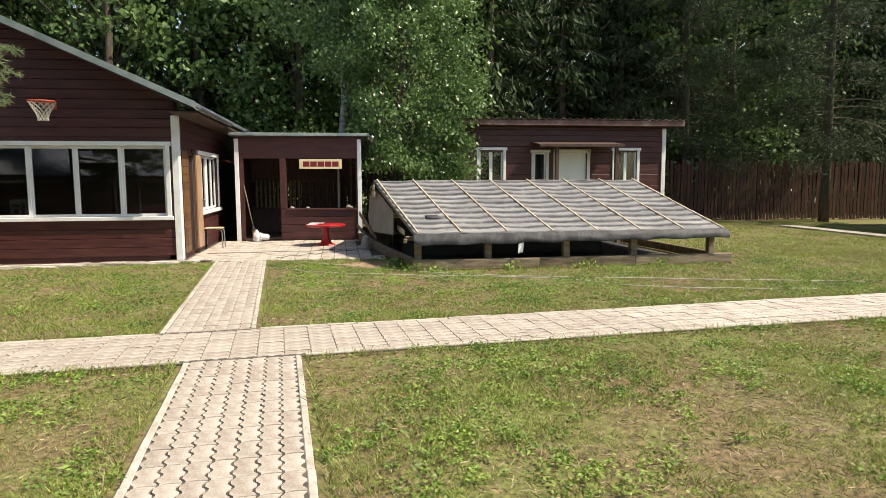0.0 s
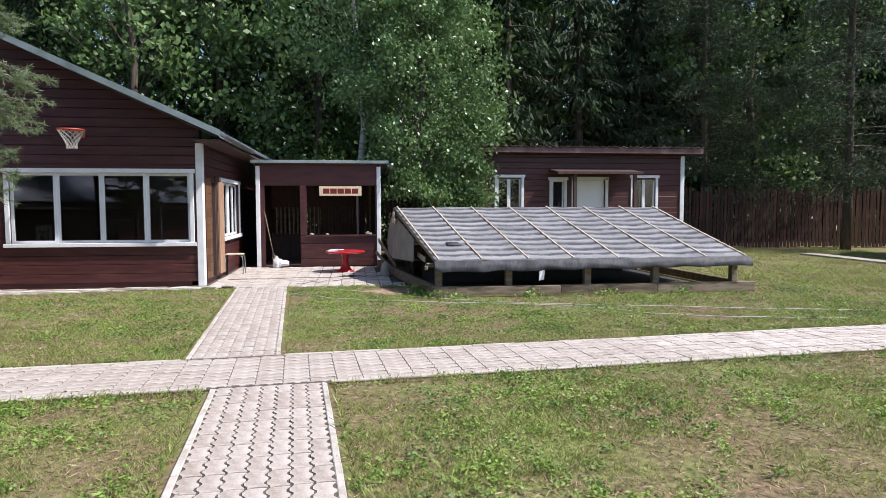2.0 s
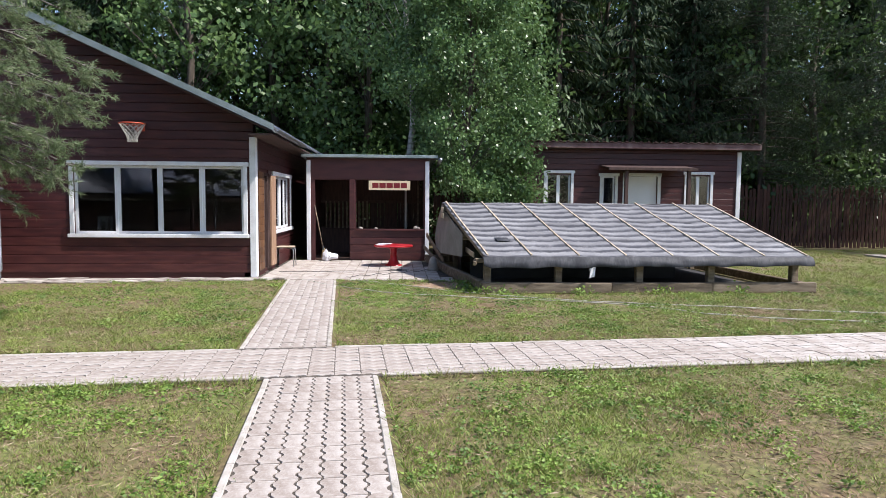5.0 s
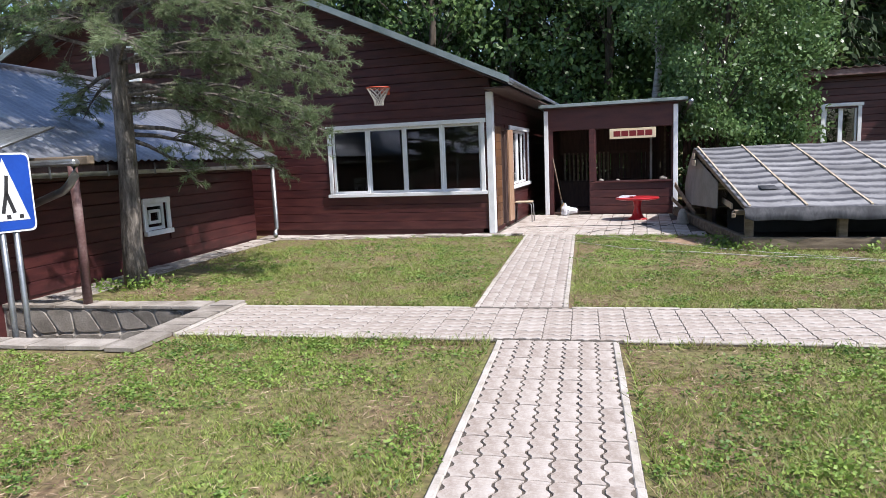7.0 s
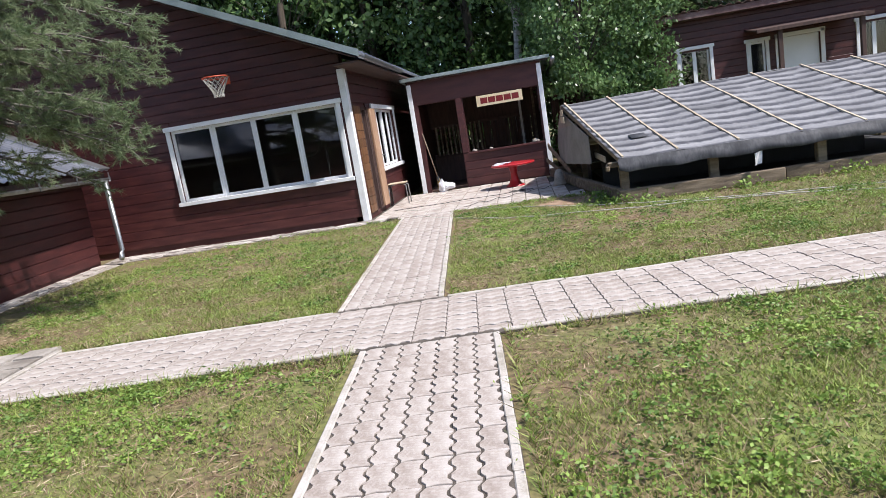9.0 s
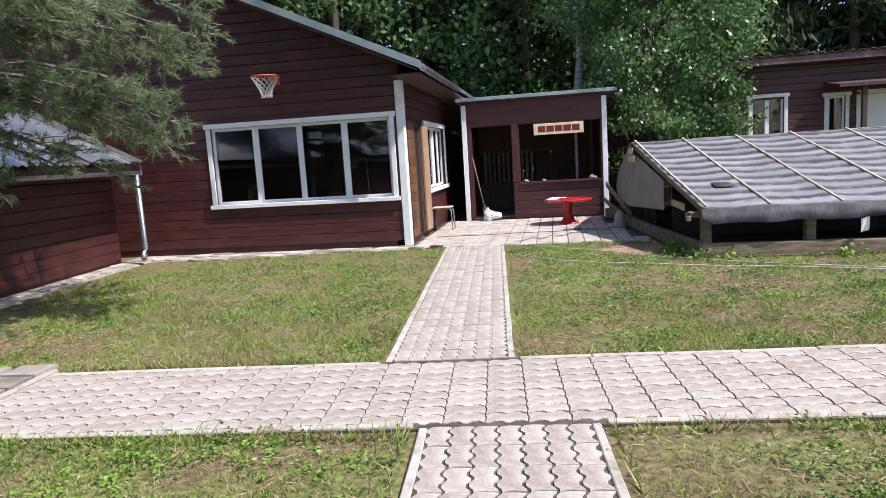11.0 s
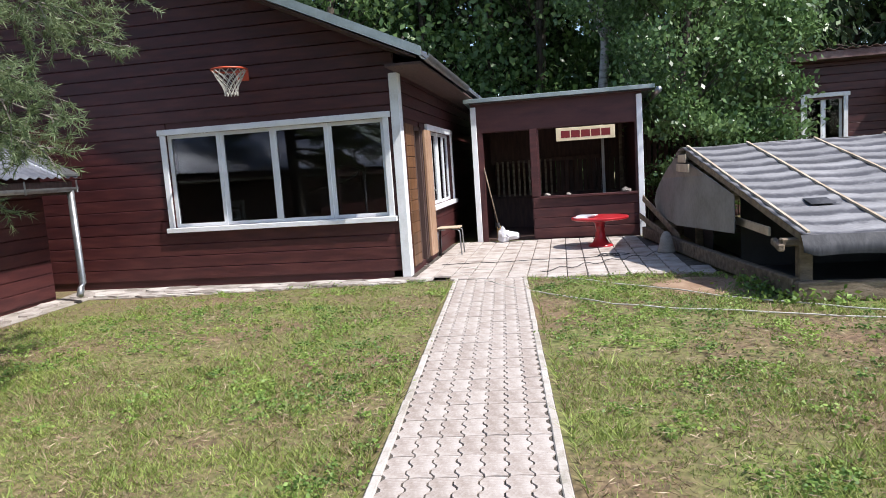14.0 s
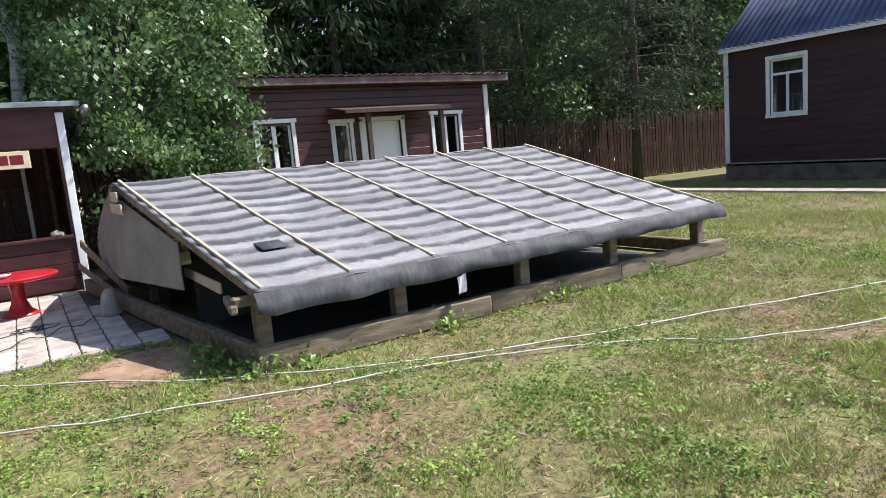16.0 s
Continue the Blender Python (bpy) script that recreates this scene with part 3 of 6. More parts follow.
def make_annex():
    annex = thing("low_building", uv(-8.5, 3, 0), "low maroon plank building under a corrugated metal roof", "building")
    w = Wall(uv(LU, -9.0), PV, PU)
    win = (11.46, 12.14, 0.50, 1.08)
    dr = (7.7, 8.6, -1.3, 0.7)
    wl = shell("wall", w, 15.0, -1.4, 1.75, [win, dr], 0.2, MAROON_FLAT, annex, "long maroon plank wall")
    planks(w, lambda z: (8.95, 14.97), 0.06, 1.72, [(win[0], win[1], win[2], win[3])], wl)
    planks(w, lambda z: (0.0, 8.95), 0.7, 1.72, [], wl)
    window("window", w, win[0] + 0.09, win[1] - 0.09, win[2] + 0.08, win[3] - 0.08, 1, annex, casing=0.085, head=0.0, label="small white basement window")
    f = Geo()
    a, b, c, d = win[0] + 0.19, win[1] - 0.19, win[2] + 0.18, win[3] - 0.18
    for p in ((a, a + 0.045, c, d), (b - 0.045, b, c, d), (a, b, c, c + 0.045), (a, b, d - 0.045, d)):
        w.box(f, p[0], p[1], -0.03, 0.0, p[2], p[3])
    part("inner_sash", f, PVC, annex)
    part("door", w.box(Geo(), dr[0], dr[1], -0.12, -0.07, dr[2], dr[3], 0.01), DARKWOOD, annex, "dark basement door")
    part("wall", Wall(uv(LU - 5.6, -9.0), PV, -PU).box(Geo(), 0, 15.0, -0.2, 0, 0, 1.75), MAROON_FLAT, annex)
    part("wall", Wall(uv(LU - 5.6, -9.0), PU, -PV).box(Geo(), 0, 5.6, -0.2, 0, 0, 1.75), MAROON_FLAT, annex)
    part("floor_slab", Wall(uv(LU - 5.4, -8.8), PU, -PV).box(Geo(), 0, 5.1, -14.6, 0, -1.4, -1.35), DARKWOOD, annex)
    # roof: ridge along v
    e0, r0, ze, zr = LU + 0.60, LU - 2.45, 1.66, 3.24
    for up, low, zl in ((r0, e0, ze), (r0, LU - 5.9, ze - 0.2)):
        g = corrugated(lambda s, t: uv(low + (up - low) * t, -9.4 + 15.35 * s, zl + (zr - zl) * t), 100, 2, 0.014)
        part("roof", g, ZINC, annex, "blue-grey corrugated metal roof", True)
    g = Geo().slab([uv(e0 + 0.01, 5.62, ze + 0.015), uv(e0 + 0.01, 5.96, ze + 0.015), uv(r0, 5.96, zr + 0.018), uv(r0, 5.62, zr + 0.018)], (0, 0, 0.022))
    part("verge_flashing", g, GALV, annex, "bright metal flashing along the verge")
    part("ridge_cap", Geo().tube([uv(r0, -9.4, zr), uv(r0, 5.96, zr)], 0.07, 8), ZINC, annex, smooth=True)
    part("fascia", Wall(uv(e0 - 0.08, -9.4), PV, PU).box(Geo(), 0, 15.3, -0.03, 0, 1.44, 1.61), DARKWOOD, annex)
    part("soffit", Wall(uv(e0 - 0.12, -9.4), PV, PU).box(Geo(), 0, 15.3, -0.42, 0, 1.50, 1.52), DARKWOOD, annex)
    g = Geo()
    n = 8
    ring = [(0.06 * math.cos(math.pi + math.pi * i / n), 0.06 * math.sin(math.pi + math.pi * i / n)) for i in range(n + 1)]
    ring += [(0.05 * math.cos(2 * math.pi - math.pi * i / n), 0.05 * math.sin(2 * math.pi - math.pi * i / n)) for i in range(n + 1)]
    g.slab([uv(e0 - 0.01 + a, -0.2, 1.53 + b) for a, b in ring], PV * 6.05)
    part("gutter", g, GALV, annex, "grey half-round gutter")
    for i in range(7):
        part("gutter_hook", Geo().box((-0.012, -0.004, -0.07), (0.012, 0.0, 0.09), 0, Matrix.Translation(uv(e0 + 0.055, 0.1 + i * 0.95, 1.53))), GALV, annex)
    pts = [uv(e0 - 0.01, 5.75, 1.50), uv(e0 - 0.01, 5.75, 0.26), uv(e0 - 0.02, 5.72, 0.19), uv(e0 + 0.02, 5.62, 0.12)]
    part("downpipe", Geo().tube(pts, 0.045, 10), GALV, annex, "grey metal downpipe", True)


make_annex()


# ---- the sunken entrance ----
def make_pit():
    u0, u1, v0, v1 = PIT
    pit = tagged(new("pit_wall", Geo().box((0, 0, 0), (1, 1, 1)).mesh("x", MORTAR)), "rubble stone retaining walls of a sunken entrance", "retaining wall", kind="structure")
    g = Geo()
    g.slab([uv(u0, v1, 0.02), uv(u1, v1, 0.02), uv(u1, v1 + 0.22, 0.02), uv(u0, v1 + 0.22, 0.02)], (0, 0, -1.45))
    g.slab([uv(u1, v0 - 0.2, 0.0), uv(u1 + 0.2, v0 - 0.2, 0.0), uv(u1 + 0.2, v1 + 0.22, 0.0), uv(u1, v1 + 0.22, 0.0)], (0, 0, -1.43))
    g.slab([uv(u0, v0 - 0.2, 0.0), uv(u1, v0 - 0.2, 0.0), uv(u1, v0, 0.0), uv(u0, v0, 0.0)], (0, 0, -1.43))
    g.slab([uv(u0, v0, -1.35), uv(u1, v0, -1.35), uv(u1, v1, -1.35), uv(u0, v1, -1.35)], (0, 0, -0.06))
    pit.data = g.mesh("pit_wall", MORTAR)

    cols, rows = 9, 5
    knots = [[(u0 + 0.03 + (u1 - u0 - 0.06) * (i + (0.5 if j % 2 else 0) * (0 < i < cols) + (random.uniform(-0.25, 0.25) if 0 < i < cols else 0)) / cols, 0.0 - 1.33 * (j + (random.uniform(-0.22, 0.22) if 0 < j < rows else 0)) / rows) for i in range(cols + 1)] for j in range(rows + 1)]
    for j in range(rows):
        for i in range(cols):
            q = [knots[j][i], knots[j][i + 1], knots[j + 1][i + 1], knots[j + 1][i]]
            mid = Vector((sum(k[0] for k in q) / 4, sum(k[1] for k in q) / 4))
            ring = []
            for k, (a, b) in enumerate(q):
                c, d = q[(k + 1) % 4]
                for t in (0.12, 0.5, 0.88):
                    pt = Vector((a + (c - a) * t, b + (d - b) * t))
                    ring.append(mid + (pt - mid) * (0.93 if t != 0.5 else 0.95))
            n = len(ring)
            g = Geo()
            vs = [uv(r.x, v1 - 0.001, r.y) for r in ring] + [uv(mid.x + (r.x - mid.x) * 0.93, v1 - 0.018, mid.y + (r.y - mid.y) * 0.92) for r in ring]
            g.add(vs, [tuple(range(n, 2 * n))] + [(k, (k + 1) % n, n + (k + 1) % n, n + k) for k in range(n)])
            part("stone", g, STONE, pit)
    # copings of flat slabs
    slabs = [(u1 + 0.02, u1 + 0.32, v0 - 0.25 + i * 0.27, v0 - 0.25 + (i + 1) * 0.27 - 0.02) for i in range(7)]
    slabs += [(u0 + i * 0.37, u0 + (i + 1) * 0.37 - 0.02, v0 - 0.22, v0 + 0.02) for i in range(7)]
    slabs += [(u0 + i * 0.37, u0 + (i + 1) * 0.37 - 0.02, v1 - 0.03, v1 + 0.24) for i in range(7)]
    for a, b, c, d in slabs:
        j = [random.uniform(-0.015, 0.015) for _ in range(8)]
        g = Geo().slab([uv(a + j[0], c + j[1], 0.012), uv(b + j[2], c + j[3], 0.012), uv(b + j[4], d + j[5], 0.012), uv(a + j[6], d + j[7], 0.012)], (0, 0, 0.03 + j[0] * 0.4))
        part("coping_stone", g, CONCRETE, pit)


make_pit()


def make_porch():
    porch = thing("porch_roof", uv(-5.25, -0.45, 0), "small metal porch roof on a brown post over the entrance", "porch roof")
    g = corrugated(lambda s, t: uv(-7.0 + 1.72 * s, -1.25 + 0.95 * t, 1.71 + 0.30 * t), 22, 2, 0.013)
    part("roof_sheet", g, GALV, porch, "corrugated metal sheet", True)
    part("beam", Wall(uv(-6.4, -0.42), PU, -PV).box(Geo(), 0, 1.6, -0.05, 0.05, 1.60, 1.69, 0.01), TIMBER, porch)
    part("post", Geo().tube([uv(-5.38, -0.03, 0.0), uv(-5.37, -0.03, 0.9), uv(-5.36, -0.05, 1.62)], 0.05, 10), ROOFBROWN, porch, "rust-brown metal post", True)
    part("gutter", Wall(uv(-5.95, -0.50), PU, -PV).box(Geo(), 0, 1.05, -0.05, 0.05, 1.59, 1.66, 0.02), GALV, porch)
    part("downpipe", Geo().tube([uv(-4.98, -0.46, 1.60), uv(-4.98, -0.46, 1.50), uv(-5.08, -0.44, 1.40), uv(-5.25, -0.35, 1.33), uv(-6.1, 0.0, 1.14)], 0.042, 10), GALV, porch, smooth=True)


make_porch()


def make_sign():
    sign = thing("road_sign", (-5.0, 5.1, -1.35), "blue crossing sign with white triangle on two steel posts", "road sign")
    out = Vector((0.88, -0.25, 0)).normalized()
    w = Wall((-5.11, 5.14, 0), Vector((-out.y, out.x, 0)), out)
    bm = Geo()
    r, hw, z0, z1 = 0.05, 0.24, 0.99, 1.73

    def rounded(h, a, b, rr):
        pts = []
        for cx, cz, st in ((h - rr, a + rr, -90), (h - rr, b - rr, 0), (-h + rr, b - rr, 90), (-h + rr, a + rr, 180)):
            pts += [(cx + rr * math.cos(radians(st + q)), cz + rr * math.sin(radians(st + q))) for q in (0, 30, 60, 90)]
        return pts
    part("edge_plate", Geo().slab([w.at(a, 0.03, b) for a, b in rounded(hw, z0, z1, r)], w.n * 0.006), WHITE, sign, "white sign border")
    part("face", Geo().slab([w.at(a, 0.036, b) for a, b in rounded(hw - 0.015, z0 + 0.018, z1 - 0.018, r)], w.n * 0.003), SIGNBLUE, sign, "blue sign face")
    part("triangle", Geo().slab([w.at(a, 0.039, b) for a, b in ((-0.185, 1.10), (0.185, 1.10), (0, 1.68))], w.n * 0.003), WHITE, sign, "white triangle")
    # the pictogram: plain slanted strokes over three short bars
    g = Geo()
    for a, b, c, d in ((0.0, 1.36, 0.02, 1.52), (0.0, 1.36, -0.045, 1.17), (0.0, 1.36, 0.055, 1.17)):
        t = Vector((c - a, d - b)).normalized() * 0.016
        g.slab([w.at(a - t.y, 0.042, b + t.x), w.at(a + t.y, 0.042, b - t.x), w.at(c + t.y, 0.042, d - t.x), w.at(c - t.y, 0.042, d + t.x)], w.n * 0.002)
    for a in (-0.11, 0.0, 0.11):
        w.box(g, a - 0.018, a + 0.018, 0.042, 0.044, 1.115, 1.155)
    part("pictogram", g, BLACK, sign, "black stroke pictogram")
    for s in (-0.06, 0.06):
        part("post", Geo().tube([w.at(s, 0, -1.35), w.at(s, 0, 1.6)], 0.028, 10), GALV, sign, "grey steel post", True)


make_sign()


# ---- the summer house beside the house ----
GX0, GX1, GY = -1.72, 1.34, 16.68


def make_summerhouse():
    sh = thing("summer_house", (-0.2, 18, 0), "maroon summer house with open doorway and unglazed window", "summer house")
    w = Wall((GX0, GY, 0), (1, 0, 0), (0, -1, 0))
    o = -GX0
    door, win = (o - 1.52, o - 0.66, 0.0, 2.04), (o - 0.50, o + 1.20, 0.80, 2.04)
    wl = shell("wall", w, GX1 - GX0, 0.0, 2.57, [door, win], 0.10, MAROON_FLAT, sh, "maroon front wall with smooth fascia panel")
    planks(w, lambda z: (o - 0.64, GX1 - GX0 - 0.02), 0.04, 0.80, [], wl, row=0.19)
    part("fascia_panel", w.box(Geo(), 0.05, GX1 - GX0 - 0.05, 0.003, 0.022, 2.05, 2.57, 0.004), MAROON_FLAT, sh)
    part("sill_board", w.box(Geo(), o - 0.52, o + 1.22, 0.003, 0.07, 0.77, 0.815, 0.006), MAROON, sh)
    for a in (o - 0.66, o + 1.20):
        part("upright", w.box(Geo(), a, a + 0.13, 0.004, 0.03, 0.82, 2.05, 0.005), MAROON, sh)
    for s in (0.0, GX1 - GX0 - 0.10):
        part("corner_board", w.box(Geo(), s, s + 0.10, 0.024, 0.06, 0.0, 2.52, 0.006), WHITE, sh, "white corner board")
    for x, n in ((GX0, -1), (GX1, 1)):
        sw = Wall((x, GY, 0), (0, 1, 0), (n, 0, 0))
        wall = shell("wall", sw, 3.0, 0.0, 2.42, [], 0.08, MAROON_FLAT, sh)
    # open back: rails with upright slats
    yb = GY + 2.2
    for z in (0.70, 1.45, 2.2):
        part("rail", Geo().box((GX0 + 0.1, yb, z), (GX1 - 0.1, yb + 0.05, z + 0.08), 0.005), DARKWOOD, sh)
    part("back_panel", Geo().box((GX0 + 0.1, yb + 0.06, 0.0), (GX1 - 0.1, yb + 0.09, 0.75)), DARKWOOD, sh)
    part("back_panel", Geo().box((GX0 + 0.1, yb + 0.06, 1.48), (GX1 - 0.1, yb + 0.09, 2.4)), DARKWOOD, sh)
    for i in range(11):
        x = GX0 + 0.22 + i * 0.115
        part("slat", Geo().box((x, yb - 0.02, 0.74), (x + 0.045, yb - 0.002, 1.50), 0.004), TIMBER, sh)
    for i in range(16):
        x = GX0 + 1.5 + i * 0.095
        part("slat", Geo().box((x, yb + 0.062, 0.74), (x + 0.082, yb + 0.082, 1.50), 0.004), DARKWOOD, sh)
    part("post", Geo().box((0.74, yb - 0.12, 0.0), (0.80, yb - 0.05, 2.3), 0.006), WHITE, sh, "whitewashed post")
    part("post", Geo().box((1.08, yb - 0.42, 0.0), (1.14, yb - 0.35, 2.3), 0.006), TIMBER, sh)
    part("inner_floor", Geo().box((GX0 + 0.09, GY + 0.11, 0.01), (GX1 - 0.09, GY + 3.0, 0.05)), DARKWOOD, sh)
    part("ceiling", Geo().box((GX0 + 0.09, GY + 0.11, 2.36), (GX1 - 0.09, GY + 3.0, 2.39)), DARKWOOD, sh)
    # lean-to roof with a pale metal edge
    y0, y1, z0, z1 = GY - 0.15, GY + 3.3, 2.645, 2.47
    g = Geo().slab([(GX0 - 0.10, y0, z0), (GX1 + 0.20, y0, z0), (GX1 + 0.20, y1, z1), (GX0 - 0.10, y1, z1)], (0, 0, -0.05))
    part("roof", g, ROOFGREEN, sh)
    part("roof_edge", Geo().box((GX0 - 0.11, y0 - 0.02, z0 - 0.055), (GX1 + 0.21, y0 - 0.002, z0 + 0.018), 0.006), ROOFGREEN, sh, "grey-green metal roof edge")
    part("gutter", Geo().tube([(GX1 + 0.27, y0 - 0.05, z0 - 0.09), (GX1 + 0.27, y1, z1 - 0.10)], 0.055, 10), GALV, sh, "grey gutter pipe", True)
    part("soffit", Geo().box((GX0, y0 + 0.01, 2.565), (GX1 + 0.15, GY - 0.03, 2.58)), DARKWOOD, sh)


make_summerhouse()


def make_nameboard():
    b = thing("name_board", (0.34, GY - 0.03, 1.9), "cream board with dark red block lettering over the opening", "sign board")
    w = Wall((-0.18, GY, 0), (1, 0, 0), (0, -1, 0))
    part("board", w.box(Geo(), 0.0, 1.04, 0.035, 0.055, 1.79, 2.025, 0.004), CREAM, b)
    for i in range(5):
        part("lettering_bar", w.box(Geo(), 0.09 + i * 0.178, 0.09 + i * 0.178 + 0.158, 0.055, 0.0575, 1.845, 1.972), SIGNRED, b)


make_nameboard()
for x, r in ((1.02, 0.055), (0.0, 0.03), (-0.38, 0.035)):
    bm = bmesh.new()
    bmesh.ops.create_icosphere(bm, subdivisions=2, radius=r)
    for v in bm.verts:
        v.co = Vector((v.co.x * 1.6, v.co.y, max(-0.4 * r, v.co.z))) * (1 + 0.3 * noise.noise(v.co * 30 + Vector((x, 0, 0))))
    me = bpy.data.meshes.new("crumpled_cloth")
    bm.to_mesh(me)
    bm.free()
    me.materials.append(CONCRETE)
    ob = tagged(new("crumpled_cloth", me), "small crumpled grey cloth on the window sill", "cloth", "cloths on the sill")
    ob.location = (x, GY - 0.025, 0.818 + 0.4 * r)


def make_broom():
    b = thing("broom", (-1.34, 16.5, 0), "straw broom leaning in the summer house doorway", "broom")
    top, foot = Vector((-1.55, GY + 0.03, 1.5)), Vector((-1.30, GY - 0.18, 0.32))
    part("handle", Geo().tube([top, foot], 0.013, 8), TIMBER, b, smooth=True)
    d = (foot - top).normalized()
    g = Geo()
    for i in range(90):
        a, r = random.uniform(0, 6.28), random.random() ** 0.5
        s = Vector((math.cos(a), math.sin(a) * 0.5, 0))
        g.tube([foot - d * 0.05 + s * 0.02 * r, foot + d * random.uniform(0.26, 0.33) + s * 0.11 * r], [0.004, 0.002], 3, False)
    part("bristles", g, STRAW, b)
    part("binding", Geo().tube([foot - d * 0.06, foot + d * 0.04], 0.03, 8), BLACK, b)


make_broom()


def make_bag():
    bm = bmesh.new()
    bmesh.ops.create_icosphere(bm, subdivisions=3, radius=1)
    for v in bm.verts:
        n = 1 + 0.28 * noise.noise(v.co * 2.3) + 0.12 * noise.noise(v.co * 6)
        v.co = Vector((v.co.x * 0.13 * n + (0.12 if v.co.x > 0.75 else 0), v.co.y * 0.11 * n, max(0.0, 0.11 + v.co.z * 0.14 * n * (1.3 if v.co.x < 0 else 0.8))))
    me = bpy.data.meshes.new("plastic_bag")
    bm.to_mesh(me)
    bm.free()
    me.materials.append(BAG)
    ob = new("plastic_bag", me)
    ob.location = (-1.18, GY - 0.28, 0.025)
    tagged(ob, "crumpled white plastic bag by the broom", "bag")


make_bag()


def make_table():
    t = thing("round_table", (0.46, 15.2, 0.03), "low round red table on a flared pedestal", "table")
    c = (0.46, 15.2, 0.03)
    part("tabletop", Geo().turned([(0.40, 0.43), (0.45, 0.445), (0.455, 0.47), (0.44, 0.482), (0.0005, 0.484)], c, 36), RED, t, smooth=False)
    part("pedestal", Geo().turned([(0.20, 0.0), (0.195, 0.02), (0.13, 0.06), (0.085, 0.16), (0.07, 0.26), (0.085, 0.38), (0.15, 0.43)], c, 28), RED, t, smooth=True)
    s = thing("paper_stack", (0.22, 15.1, 0.514), "few loose white papers lying on the red table", "papers")
    for i in range(3):
        m = Matrix.Translation((0.20 + i * 0.035, 15.08 + i * 0.02, 0.5145 + i * 0.0125)) @ Matrix.Rotation(radians(20 - 22 * i), 4, "Z")
        part("sheet", Geo().box((-0.15, -0.07, 0.0), (0.15, 0.07, 0.012), 0.002, m), BAG, s)


make_table()


def make_stool():
    s = thing("stool", (-1.97, 15.05, 0.03), "square stool with wooden seat and bent metal legs", "stool")
    c = Vector((-1.97, 15.05, 0.03))
    part("seat", Geo().box(c + Vector((-0.19, -0.17, 0.43)), c + Vector((0.19, 0.17, 0.455)), 0.01), LATH, s, "pale plywood seat")
    for sx in (-1, 1):
        for sy in (-1, 1):
            part("leg", Geo().tube([c + Vector((0.05 * sx, 0.13 * sy, 0.42)), c + Vector((0.15 * sx, 0.14 * sy, 0.415)), c + Vector((0.185 * sx, 0.145 * sy, 0.38)), c + Vector((0.20 * sx, 0.155 * sy, 0.0))], 0.012, 8), GALV, s, smooth=True)


make_stool()


# ---- the covered pool frame ----
DX0, DX1, DY0, DYR, DY1 = 2.0, 7.62, 10.72, 13.70, 16.35
ZE, ZR, SHEAR = 0.63, 1.51, -0.13


def deck_x(s, y):
    return DX0 + (DX1 - DX0) * s + (SHEAR - 0.04 * (1 - s)) * (min(y, DYR) - DY0)


def slope_z(y):
    return ZE + (ZR - ZE) * (y - DY0) / (DYR - DY0)


